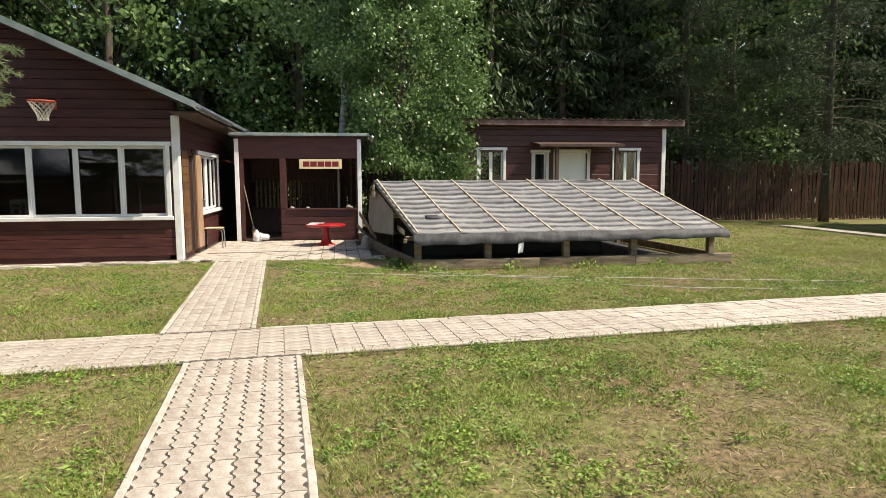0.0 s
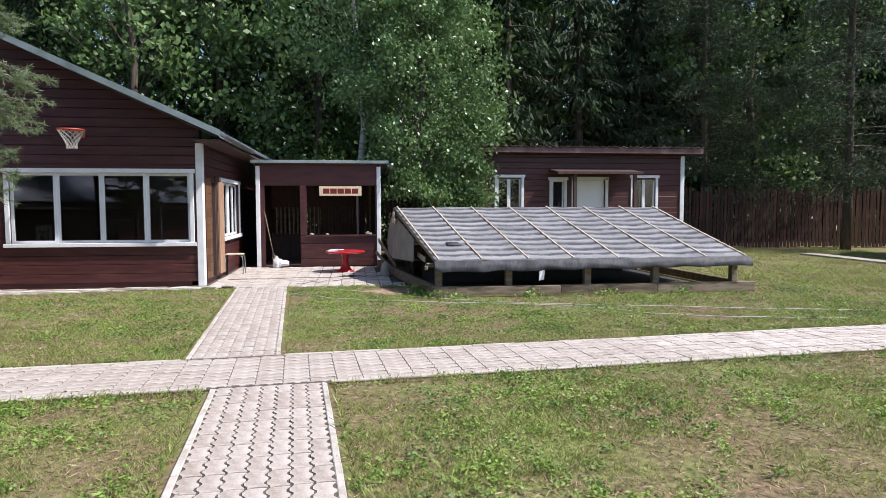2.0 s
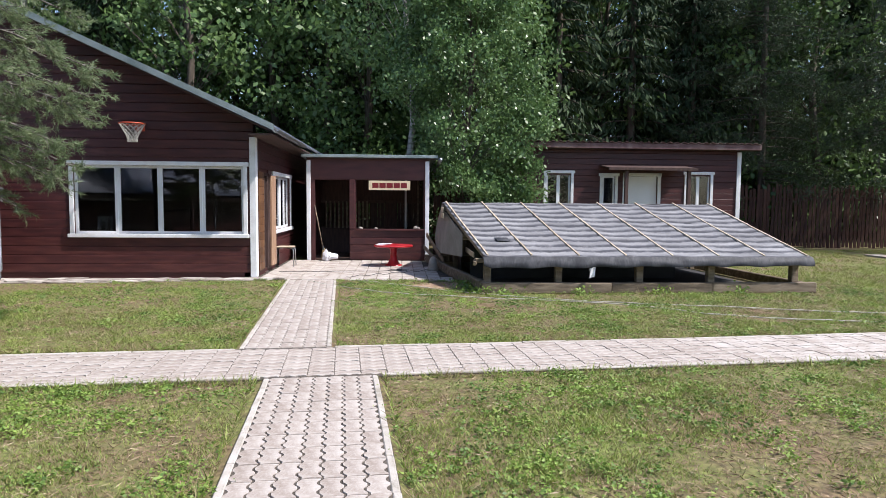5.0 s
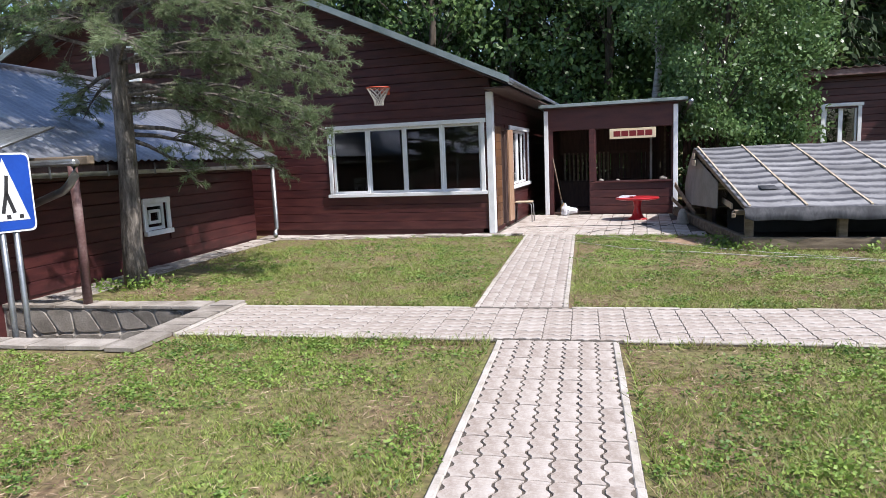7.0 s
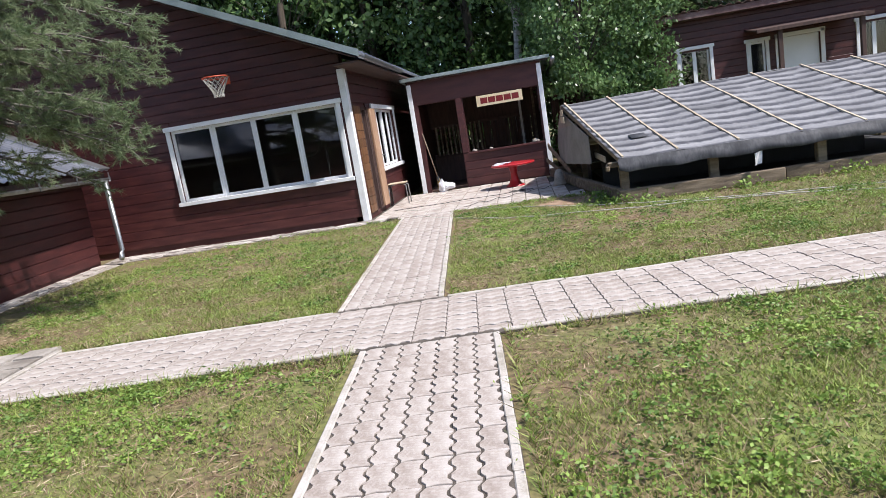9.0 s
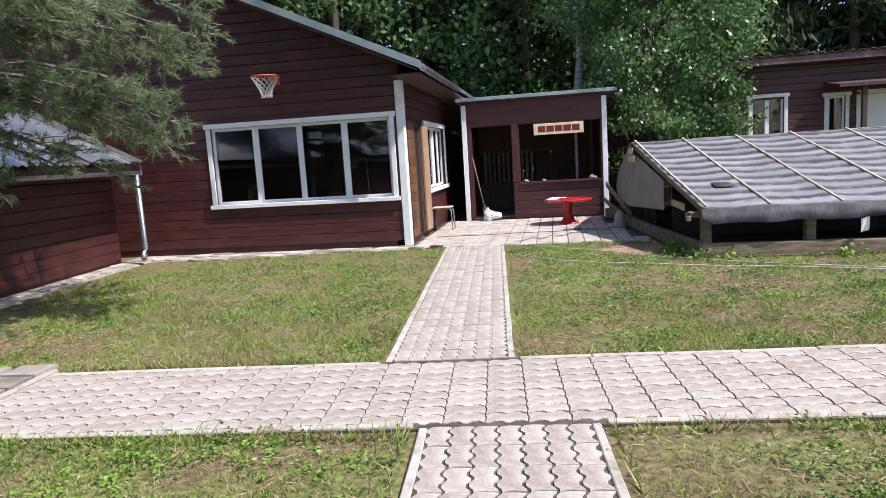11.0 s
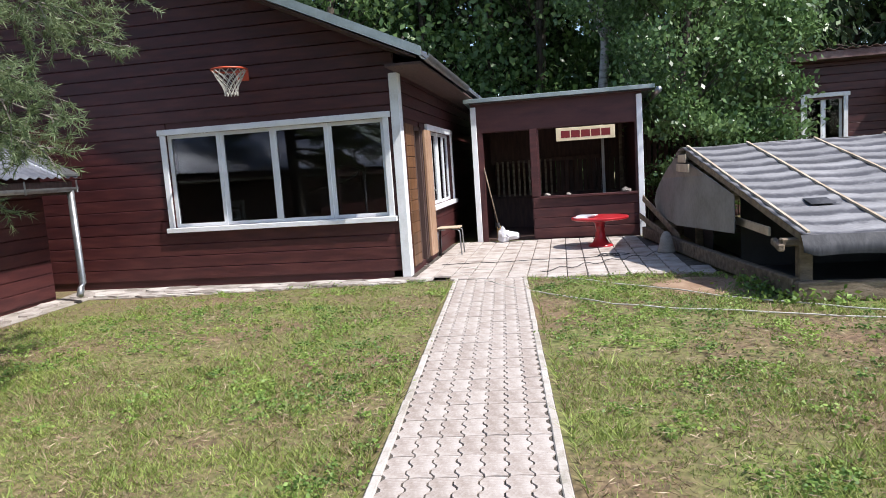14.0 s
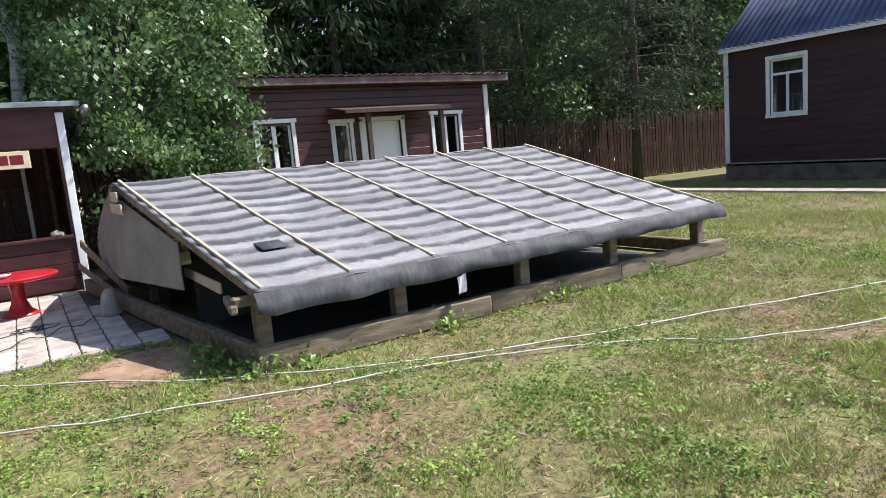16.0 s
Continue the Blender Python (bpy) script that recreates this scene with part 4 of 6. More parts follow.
def make_pool_cover():
    pc = thing("pool_shelter", (4.7, 13.4, 0), "low timber pool frame under a grey film roof", "pool shelter")

    def beam(a, b, w, h, c=0.012, mat=TIMBER, name="beam", label=""):
        a, b = Vector(a), Vector(b)
        d = b - a
        m = Matrix.Translation(a) @ d.to_track_quat("X", "Z").to_matrix().to_4x4()
        return part(name, Geo().box((0, -w / 2, -h / 2), (d.length, w / 2, h / 2), c, m), mat, pc, label)
    # ground beams
    for i, (a, b) in enumerate(((1.96, 4.15), (4.16, 5.9), (5.91, 7.75))):
        beam((a, 10.80, 0.10), (b, 10.80 - 0.03 + 0.015 * i, 0.10), 0.10, 0.18, name="ground_beam", label="weathered grey timber beam")
    beam((1.98, 10.87, 0.12), (1.61, 13.4, 0.12), 0.09, 0.18, name="ground_beam")
    beam((1.61, 13.41, 0.12), (1.27, 16.2, 0.12), 0.09, 0.18, name="ground_beam")
    beam((7.62, 10.87, 0.10), (7.35, 16.3, 0.10), 0.09, 0.16, name="ground_beam")
    beam((1.25, 16.26, 0.10), (7.4, 16.32, 0.10), 0.09, 0.16, name="ground_beam")
    for x in (2.07, 3.28, 4.68, 5.93, 7.42):
        part("post", Geo().box((x - 0.06, 10.86, 0.02), (x + 0.06, 10.98, 0.585), 0.01), TIMBER, pc)
    for y in (14.5, 16.2):
        part("post", Geo().box((1.80, y, 0.02), (1.90, y + 0.10, 0.62), 0.01), TIMBER, pc)
        part("post", Geo().box((7.20, y, 0.02), (7.30, y + 0.10, 0.62), 0.01), TIMBER, pc)
    beam((1.86, 10.92, 0.545), (7.62, 10.92, 0.545), 0.10, 0.075, name="top_rail")
    beam((1.66, 13.68, 1.40), (7.22, 13.68, 1.40), 0.08, 0.10, name="ridge_rail")
    for i in range(8):
        s = i / 7
        a = Vector((deck_x(s, DY0 + 0.1), DY0 + 0.12, slope_z(DY0 + 0.12) - 0.065))
        b = Vector((deck_x(s, DYR), DYR - 0.04, slope_z(DYR - 0.04) - 0.065))
        beam(a + Vector((0.05 if i == 0 else 0, 0, 0)), b + Vector((0.05 if i == 0 else 0, 0, 0)), 0.04, 0.09, 0.006, name="rafter")
    # the film: sags between cross laths, front slope
    def film(s, t):
        y = DY0 + 0.01 + (DYR - DY0 - 0.01) * t
        run = t * (DYR - DY0) / 0.262
        bay = abs(math.sin(math.pi * min(max(s * 7, 0), 7)))
        soft = min(1, max(0.0, (t - 0.07) * 12))
        sag = (0.011 + 0.008 * bay) * soft * (0.5 + 0.5 * math.cos(2 * math.pi * run + 0.25 * noise.noise(Vector((s * 30, t * 3, 1.0)))))
        wob = 0.007 * noise.noise(Vector((s * 22, t * 8, 0.3))) + 0.004 * noise.noise(Vector((s * 70, t * 26, 1.3)))
        return (deck_x(s, y), y, slope_z(y) - sag - 0.018 * bay + wob)
    part("film_roof", Geo().sheet(film, 110, 96, 0.006), FILM, pc, "grey translucent cover film with sagging folds", True)

    # hanging hem; its shade under the roof edge is in the colour
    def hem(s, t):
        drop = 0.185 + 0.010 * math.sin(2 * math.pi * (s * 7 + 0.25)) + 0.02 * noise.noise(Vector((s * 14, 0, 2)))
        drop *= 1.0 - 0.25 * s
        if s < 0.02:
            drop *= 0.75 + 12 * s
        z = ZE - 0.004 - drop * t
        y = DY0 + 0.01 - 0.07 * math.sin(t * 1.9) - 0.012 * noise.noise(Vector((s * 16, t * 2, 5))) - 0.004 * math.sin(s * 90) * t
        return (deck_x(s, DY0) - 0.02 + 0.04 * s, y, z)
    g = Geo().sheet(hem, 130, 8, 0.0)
    hemob = part("film_hem", g, FILM_DARK, pc, "hanging grey film hem, its shaded side put into the colour", True)

    def back(s, t):
        y = DYR + (DY1 - DYR) * t
        return (deck_x(s, DYR) + 0.05 * t, y, ZR - 0.012 - 0.95 * t ** 1.7 + 0.015 * math.sin(14 * t) + 0.02 * noise.noise(Vector((s * 12, t * 5, 8))))
    part("film_roof", Geo().sheet(back, 60, 20, 0.006), FILM, pc, "grey cover film", True)
    for i in range(8):
        s = min(max(i / 7, 0.012), 0.992)
        pts = [Vector((deck_x(s, DY0 + 0.05 + k), DY0 + 0.05 + k, slope_z(DY0 + 0.05 + k) + 0.004 + 0.004 * math.sin(k * 3 + i))) for k in [j * (DYR + 0.03 - DY0 - 0.05) / 8 for j in range(9)]]
        g = Geo()
        vs, fs = [], []
        for p in pts:
            vs += [p + Vector((dx, 0, dz)) for dx, dz in ((-0.016, -0.014), (0.016, -0.014), (0.013, 0.010), (-0.013, 0.010))]
        for j in range(8):
            fs += [(4 * j + k, 4 * j + (k + 1) % 4, 4 * j + 4 + (k + 1) % 4, 4 * j + 4 + k) for k in range(4)]
        g.add(vs, fs + [(0, 1, 2, 3), (35, 34, 33, 32)])
        part("batten", g, LATH, pc, "pale wooden batten")
    # end sheet, boards under the verge
    for sx, lab in ((0.0, "grey fibreboard end sheet"), (1.0, "")):
        x = lambda y: deck_x(sx, y) + (0.0 if sx == 0 else -0.06)
        prof = [(12.15, 0.50), (14.3, 0.40), (16.25, 0.42), (16.55, 0.62), (16.25, 0.83), (15.6, 1.05), (14.9, 1.24), (14.3, 1.36), (13.75, 1.36), (12.9, 1.14), (12.15, 0.93)]
        part("end_sheet", Geo().slab([(x(y), y, z) for y, z in prof], (0.012, 0, 0)), BOARDGREY, pc, lab)
    for z, y0, y1 in ((1.18, 13.25, 14.1), (1.305, 13.45, 13.98)):
        part("end_board", Geo().box((1.475, y0, z), (1.495, y1, z + 0.105), 0.004), LATH, pc)
    part("end_board", Geo().box((1.87, 11.3, 0.56), (1.895, 12.6, 0.65), 0.004), LATH, pc)
    beam((1.85, 10.84, 0.50), (1.92, 11.3, 0.51), 0.06, 0.07, name="stub")
    # leaning planks at the corner
    beam((1.27, 16.3, 0.70), (1.60, 14.7, 0.16), 0.03, 0.12, name="leaning_plank")
    beam((1.20, 16.22, 0.40), (1.52, 14.5, 0.10), 0.03, 0.10, name="leaning_plank")
    # added dark sheets: they black out the shaded inside and hide the lit ground
    part("floor_shade_sheet", Geo().box((2.15, 11.0, 0.005), (7.2, 16.2, 0.03)), POOLSHADE, pc, "dark floor sheet added for the shade under the cover")
    part("inner_shade_sheet", Geo().box((1.98, 12.75, 0.03), (6.1, 12.77, 1.12)).box((1.9, 13.9, 0.03), (1.92, 16.1, 0.45)), POOLSHADE, pc, "dark upright sheets added for the shade under the cover")
    part("rag", Geo().sheet(lambda s, t: (3.75 + 0.11 * s - 0.03 * t * s, 10.67 - 0.02 * math.sin(5 * s + 3 * t), 0.44 - 0.17 * t + 0.03 * s), 6, 6, 0.0), BAG, pc, "white plastic rag")
    part("sticker", Geo().slab([(deck_x(0.078, 11.45), 11.45, slope_z(11.45) - 0.006), (deck_x(0.118, 11.45), 11.45, slope_z(11.45) - 0.006), (deck_x(0.118, 11.62), 11.62, slope_z(11.62) - 0.006), (deck_x(0.078, 11.62), 11.62, slope_z(11.62) - 0.006)], (0, 0, 0.004)), FILM_DARK, pc, "small dark patch")


make_pool_cover()


def make_pump():
    p = thing("pump", (1.32, 14.15, 0.03), "small grey pump with black cable on the paving", "pump")
    part("body", Geo().turned([(0.12, 0.0), (0.125, 0.03), (0.10, 0.10), (0.08, 0.22), (0.05, 0.28), (0.02, 0.30)], (1.32, 14.15, 0.035), 16), CONCRETE, p, smooth=True)
    pts = [Vector((1.24 - 0.16 * i * 0.5, 14.1 - 0.06 * i + 0.14 * math.sin(i * 1.5), 0.044)) for i in range(22)]
    part("cable", Geo().tube(pts, 0.005, 5), BLACK, p, "black power cable", True)
    c = thing("cable_coil", (0.55, 14.2, 0.03), "black power cable in loose loops on the paving", "cable")
    pts = [Vector((0.45 + 0.006 * i + 0.20 * math.cos(i * 0.7) * (0.6 + 0.4 * math.sin(i)), 14.1 + 0.13 * math.sin(i * 0.7), 0.044)) for i in range(30)]
    pts = [Vector((-1.9 + i * 0.24, 13.75 + 0.03 * math.sin(i * 1.3) + 0.02 * i, 0.044)) for i in range(10)] + pts
    part("cable", Geo().tube(pts, 0.005, 5), BLACK, c, smooth=True)


make_pump()


def make_ropes():
    runs = [[(-2.25, 14.1), (-1.3, 13.31), (-0.48, 12.7), (0.3, 12.02), (1.37, 11.08), (2.0, 10.62), (2.77, 10.13), (4.21, 9.55), (6.35, 8.96), (7.1, 8.70), (8.6, 8.3)],
            [(-2.2, 13.95), (-1.85, 13.5), (-0.85, 12.0), (0.31, 10.82), (1.85, 10.19), (3.35, 9.77), (4.43, 9.15), (4.8, 8.70), (5.33, 8.4), (5.95, 8.19), (7.5, 7.9)]]
    for run in runs:
        pts = []
        for (a, b), (c, d) in zip(run, run[1:]):
            for k in range(6):
                x, y = a + (c - a) * k / 6, b + (d - b) * k / 6
                q = noise.noise(Vector((x * 1.7, y * 1.7, 0)))
                pts.append((x + 0.04 * q, y + 0.05 * q, 0.026 + 0.012 * noise.noise(Vector((x * 3, y * 3, 4)))))
        single("rope", Geo().tube(pts, 0.0075, 6), ROPE, "white rope lying across the lawn", "rope", "ropes on the lawn", smooth=True)


make_ropes()


# ---- the shed behind ----
def make_shed():
    sh = thing("shed", (7.8, 21, 0), "maroon plank shed with white windows and flat roof", "shed")
    x0, x1, y = 4.35, 11.0, 19.65
    w = Wall((x0, y, 0), (1, 0, 0), (0, -1, 0))
    w1, w2, dr, sl = (5.0 - x0, 5.74 - x0, 1.15, 2.39), (9.34 - x0, 10.07 - x0, 1.15, 2.39), (7.42 - x0, 8.42 - x0, 0.3, 2.32), (6.72 - x0, 7.10 - x0, 0.9, 2.32)
    wl = shell("wall", w, x1 - x0, 0.0, 3.12, [w1, w2, dr, sl], 0.15, MAROON_FLAT, sh, "maroon plank front wall")
    planks(w, lambda z: (0.0, x1 - x0), 0.3, 3.1, [w1, w2, dr, sl], wl)
    window("window", w, *w1, 2, sh, casing=0.085, label="white two-sash window", curtain=0.0)
    window("window", w, *w2, 2, sh, casing=0.085, label="white two-sash window", curtain=0.45)
    window("window", w, *sl, 1, sh, casing=0.085, label="narrow white side window", curtain=1.0)
    part("door", w.box(Geo(), dr[0], dr[1], -0.10, -0.05, 0.3, 2.32, 0.008), PVC, sh, "plain white door")
    for a, b, c, d in ((dr[0] - 0.08, dr[0], 0.3, 2.40), (dr[1], dr[1] + 0.10, 0.3, 2.40), (dr[0] - 0.08, dr[1] + 0.12, 2.32, 2.42)):
        part("door_casing", w.box(Geo(), a, b, 0.024, 0.055, c, d, 0.005), WHITE, sh)
    part("corner_board", w.box(Geo(), x1 - x0 - 0.11, x1 - x0 + 0.02, 0.024, 0.06, 0.2, 3.08, 0.006), WHITE, sh, "white corner board")
    for a, al, out, ln in (((x0, y, 0), (0, 1, 0), (-1, 0, 0), 4.0), ((x1, y, 0), (0, 1, 0), (1, 0, 0), 4.0), ((x0, y + 4, 0), (1, 0, 0), (0, 1, 0), x1 - x0)):
        shell("wall", Wall(a, al, out), ln, 0.0, 2.9, [], 0.15, MAROON_FLAT, sh)
    part("inner_floor", Geo().box((x0 + 0.16, y + 0.16, 0.2), (x1 - 0.16, y + 3.84, 0.26)), DARKWOOD, sh)
    g = corrugated(lambda s, t: (x0 - 0.35 + (x1 - x0 + 0.85) * s, y - 0.38 + 4.8 * t, 3.32 - 0.35 * t), 34, 2, 0.022)
    part("roof", g, ROOFBROWN, sh, "brown corrugated roof sheet", True)
    part("fascia", Geo().box((x0 - 0.33, y - 0.34, 3.13), (x1 + 0.48, y - 0.31, 3.285), 0.006), ROOFBROWN, sh, "weathered brown fascia board")
    part("soffit", Geo().box((x0 - 0.3, y - 0.31, 3.12), (x1 + 0.45, y - 0.01, 3.14)), DARKWOOD, sh)
    # canopy on posts
    part("canopy", Geo().slab([(6.62, y - 0.95, 2.50), (9.22, y - 0.95, 2.50), (9.22, y - 0.025, 2.62), (6.62, y - 0.025, 2.62)], (0, 0, 0.035)), DARKWOOD, sh, "dark door canopy")
    part("canopy_edge", Geo().box((6.60, y - 0.98, 2.46), (9.24, y - 0.953, 2.545), 0.004), DARKWOOD, sh)
    for x in (7.16, 9.02):
        part("canopy_post", Geo().box((x - 0.05, y - 0.92, 0.0), (x + 0.05, y - 0.82, 2.5), 0.006), DARKWOOD, sh)
    part("step", Geo().box((7.0, y - 0.9, 0.0), (9.1, y - 0.03, 0.28), 0.01), CONCRETE, sh)


make_shed()


# ---- the fence ----
def make_fence():
    f = thing("fence", (14, 22, 0), "tall brown wooden picket fence, boards uneven", "fence")
    runs = [((-3.5, 20.6), (1.35, 20.9)), ((1.62, 18.9), (4.3, 19.75)), ((11.1, 22.6), (25.5, 20.2))]
    meshes = []
    for k in range(6):
        h = 2.02 + 0.035 * k
        g = Geo().slab([(-0.05, 0, 0), (0.05, 0, 0), (0.05 - 0.002 * k, 0, h - 0.06), (0.0, 0, h), (-0.05, 0, h - 0.06)], (0, 0.02, 0))
        meshes.append(g.mesh("picket", FENCE))
    for (a, b), (c, d) in runs:
        n = int(math.hypot(c - a, d - b) / 0.125)
        ang = math.atan2(d - b, c - a)
        for i in range(n):
            t = i / n
            ob = part("picket", meshes[random.randrange(6)], FENCE, f)
            ob.matrix_basis = pose(a + (c - a) * t, b + (d - b) * t, random.uniform(0.0, 0.06), 0, random.uniform(-0.8, 0.8), math.degrees(ang))
        for z in (0.5, 1.65):
            m = Matrix.Translation((a, b, z)) @ Matrix.Rotation(ang, 4, "Z")
            part("rail", Geo().box((0, 0.022, 0), (math.hypot(c - a, d - b), 0.06, 0.08), 0, m), FENCE, f)
        for i in range(int(math.hypot(c - a, d - b) / 2.4) + 1):
            x, y = a + (c - a) * min(1, i * 2.4 / math.hypot(c - a, d - b)), b + (d - b) * min(1, i * 2.4 / math.hypot(c - a, d - b))
            part("fence_post", Geo().box((x - 0.05, y + 0.065, 0), (x + 0.05, y + 0.165, 2.0), 0.006), FENCE, f)


FENCE = material("fence_brown", [(0.036, 0.014, 0.011), (0.066, 0.027, 0.02), (0.11, 0.05, 0.034)], 3, 40, 0.8, bump=0.3, stretch=(5, 5, 0.6), rand=0.3)
make_fence()


# ---- the house at the far side ----
def make_far_house():
    h = thing("house", (21, 12, 0), "dark maroon house on a stone plinth, metal roof", "house")
    X, y1 = 17.4, 17.18
    w = Wall((X, y1, 0), (0, -1, 0), (-1, 0, 0))
    win = (1.27, 2.15, 1.70, 3.08)
    part("plinth", w.box(Geo(), -0.02, 11.0, -0.3, 0.06, 0.0, 0.40, 0.01), PLINTH, h, "brown stone plinth")
    part("plinth_cap", w.box(Geo(), -0.04, 6.0, -0.2, 0.09, 0.45, 0.485, 0.006), CONCRETE, h)
    wl = shell("wall", w, 11.0, 0.45, 3.5, [win], 0.2, MAROON_FLAT, h, "dark maroon plank wall")
    planks(w, lambda z: (0.0, 11.0), 0.5, 3.5, [win], wl, 0.20, FARWALL, 0.010)
    wd = window("window", w, *win, 1, h, casing=0.10, head=0.0, label="white window with small top pane", curtain=1.0)
    part("mullion", w.box(Geo(), 1.68, 1.74, -0.06, -0.005, 1.75, 2.68), PVC, wd)
    part("transom", w.box(Geo(), 1.30, 2.12, -0.06, -0.004, 2.68, 2.74), PVC, wd)
    part("corner_board", w.box(Geo(), -0.03, 0.10, 0.024, 0.06, 0.45, 3.5, 0.006), WHITE, h, "white corner board")
    for a, al, out, ln in (((X, y1, 0), (1, 0, 0), (0, 1, 0), 8.0), ((X + 8, y1, 0), (0, -1, 0), (1, 0, 0), 11.0), ((X, y1 - 11, 0), (1, 0, 0), (0, -1, 0), 8.0)):
        shell("wall", Wall(a, al, out), ln, 0.0, 3.5, [], 0.2, MAROON_FLAT, h)
    for lo, hi in ((X - 0.22, X + 4.0), (X + 8.35, X + 4.0)):
        g = corrugated(lambda s, t: (lo + (hi - lo) * t, y1 + 0.12 - 11.5 * s, 3.55 + 3.6 * t), 62, 1, 0.02)
        part("roof", g, BLUEROOF, h, "dark blue corrugated metal roof", True)
    for yy in (y1 - 0.01, y1 - 10.99):
        part("gable", Geo().slab([(X, yy, 3.5), (X + 8, yy, 3.5), (X + 4, yy, 6.95)], (0, -0.12 if yy > 10 else 0.12, 0)), MAROON_FLAT, h)
    part("eave_board", w.box(Geo(), -0.10, 11.3, 0.17, 0.20, 3.44, 3.57, 0.006), WHITE, h, "white eave board")
    part("soffit", w.box(Geo(), -0.08, 11.3, 0.03, 0.17, 3.47, 3.49), DARKWOOD, h)
    single("concrete_walk", Geo().slab([(14.35, 18.6, 0.0), (14.35, 4.0, 0.0), (14.9, 4.0, 0.0), (14.9, 18.6, 0.0)], (0, 0, 0.05)), CONCRETE, "pale concrete walk beside the house", "walk", kind="structure")


make_far_house()


# ---- trees ----
def leaf_mesh(name, centres, sizes, mat, aspect=0.55, droop=0.0, dirs=None):
    """Many small diamond leaves, turned every way."""
    c = np.asarray(centres, float)
    n = len(c)
    a = np.random.normal(size=(n, 3)) if dirs is None else np.asarray(dirs, float) + np.random.normal(scale=0.25, size=(n, 3))
    a[:, 2] -= droop
    a /= np.linalg.norm(a, axis=1)[:, None]
    b = np.cross(a, np.random.normal(size=(n, 3)))
    b /= np.linalg.norm(b, axis=1)[:, None]
    s = np.asarray(sizes, float)[:, None]
    v = np.stack([c - a * s * 0.5, c + b * s * 0.5 * aspect, c + a * s * 0.5, c - b * s * 0.5 * aspect], 1).reshape(-1, 3)
    me = bpy.data.meshes.new(name)
    me.vertices.add(4 * n)
    me.vertices.foreach_set("co", v.ravel())
    me.loops.add(4 * n)
    me.loops.foreach_set("vertex_index", np.arange(4 * n))
    me.polygons.add(n)
    me.polygons.foreach_set("loop_start", np.arange(n) * 4)
    me.polygons.foreach_set("loop_total", np.full(n, 4))
    me.materials.append(mat)
    me.update(calc_edges=True)
    return me


def broad_tree(height, crown, low, leaves, size, leafmat, barkmat, label, clumps=55, radius=0.17, droop=0.3, spread=0.55, keep=None):
    """A tapered trunk with limbs and a crown of clumped leaves, standing at the origin."""
    t = thing("tree", (0, 0, 0), label, "tree", "trees of the wood")
    g = Geo()
    bend = [Vector((0.16 * math.sin(i * 1.1 + height), 0.16 * math.cos(i * 0.9 + crown), height * i / 8)) for i in range(9)]
    bend[0] = Vector((0, 0, 0))
    g.tube(bend, [radius * (1.15 - i / 8) + 0.015 for i in range(9)], 8)
    cents = []
    for i in range(clumps):
        z = low + (height - low) * random.random()
        k = (z - low) / (height - low)
        r = crown * (0.35 + 0.9 * math.sin(math.pi * min(0.98, 0.18 + 0.8 * k))) * random.uniform(0.45, 1.05) * 0.8
        a = random.uniform(0, 6.283)
        c = Vector((r * math.cos(a), r * math.sin(a), z))
        if keep and not keep(c):
            continue
        cents.append(c)
        if i % 2 == 0:
            j = max(0.0, z - r * 0.7)
            base = bend[min(8, int(8 * j / height))]
            mid = (base + c) / 2 + Vector((0, 0, 0.25))
            g.tube([base, mid, c], [radius * 0.20 * (1.1 - k), radius * 0.10, 0.008], 5, False)
    part("trunk", g, barkmat, t, smooth=True)
    per = leaves // clumps
    pts = np.concatenate([np.array(c) + np.random.normal(size=(per, 3)) * np.array([spread, spread, spread * 0.7]) * random.uniform(0.55, 1.2) for c in cents])
    part("crown", leaf_mesh("crown", pts, np.random.uniform(size * 0.7, size * 1.35, len(pts)), leafmat, 0.62, droop), leafmat, t)
    return t


def spruce_tree(height, crown, leaves, size, low=0.6):
    t = thing("spruce", (0, 0, 0), "tall dark spruce with drooping branches at the wood's edge", "tree", "trees of the wood")
    g = Geo().tube([(0, 0, 0), (0.05, 0.03, height * 0.5), (0, 0, height)], [0.2, 0.12, 0.015], 8)
    pts, dirs = [], []
    levels = 26
    per = leaves // (levels * 7)
    for i in range(levels):
        k = i / levels
        z = low + (height - low) * k
        for j in range(7):
            a = random.uniform(0, 6.283)
            r = crown * (1 - k) ** 0.8 * random.uniform(0.7, 1.1) + 0.15
            d = Vector((math.cos(a), math.sin(a), 0))
            tip = d * r + Vector((0, 0, z - 0.28 * r))
            g.tube([(0, 0, z), d * r * 0.55 + Vector((0, 0, z - 0.06 * r)), tip], [0.03, 0.018, 0.006], 4, False)
            q = np.random.random(per) ** 0.7
            p = np.stack([d.x * r * q, d.y * r * q, z - 0.28 * r * q ** 1.5], 1)
            p += np.random.normal(size=p.shape) * [0.16, 0.16, 0.08]
            p[:, 2] -= np.random.random(per) * 0.22
            pts.append(p)
            dirs.append(np.tile([d.x * 0.5, d.y * 0.5, -0.7], (per, 1)))
    part("trunk", g, WOODBARK, t, smooth=True)
    pts, dirs = np.concatenate(pts), np.concatenate(dirs)
    part("crown", leaf_mesh("crown", pts, np.random.uniform(size * 0.7, size * 1.3, len(pts)), SPRUCE, 0.28, 0, dirs), SPRUCE, t)
    return t


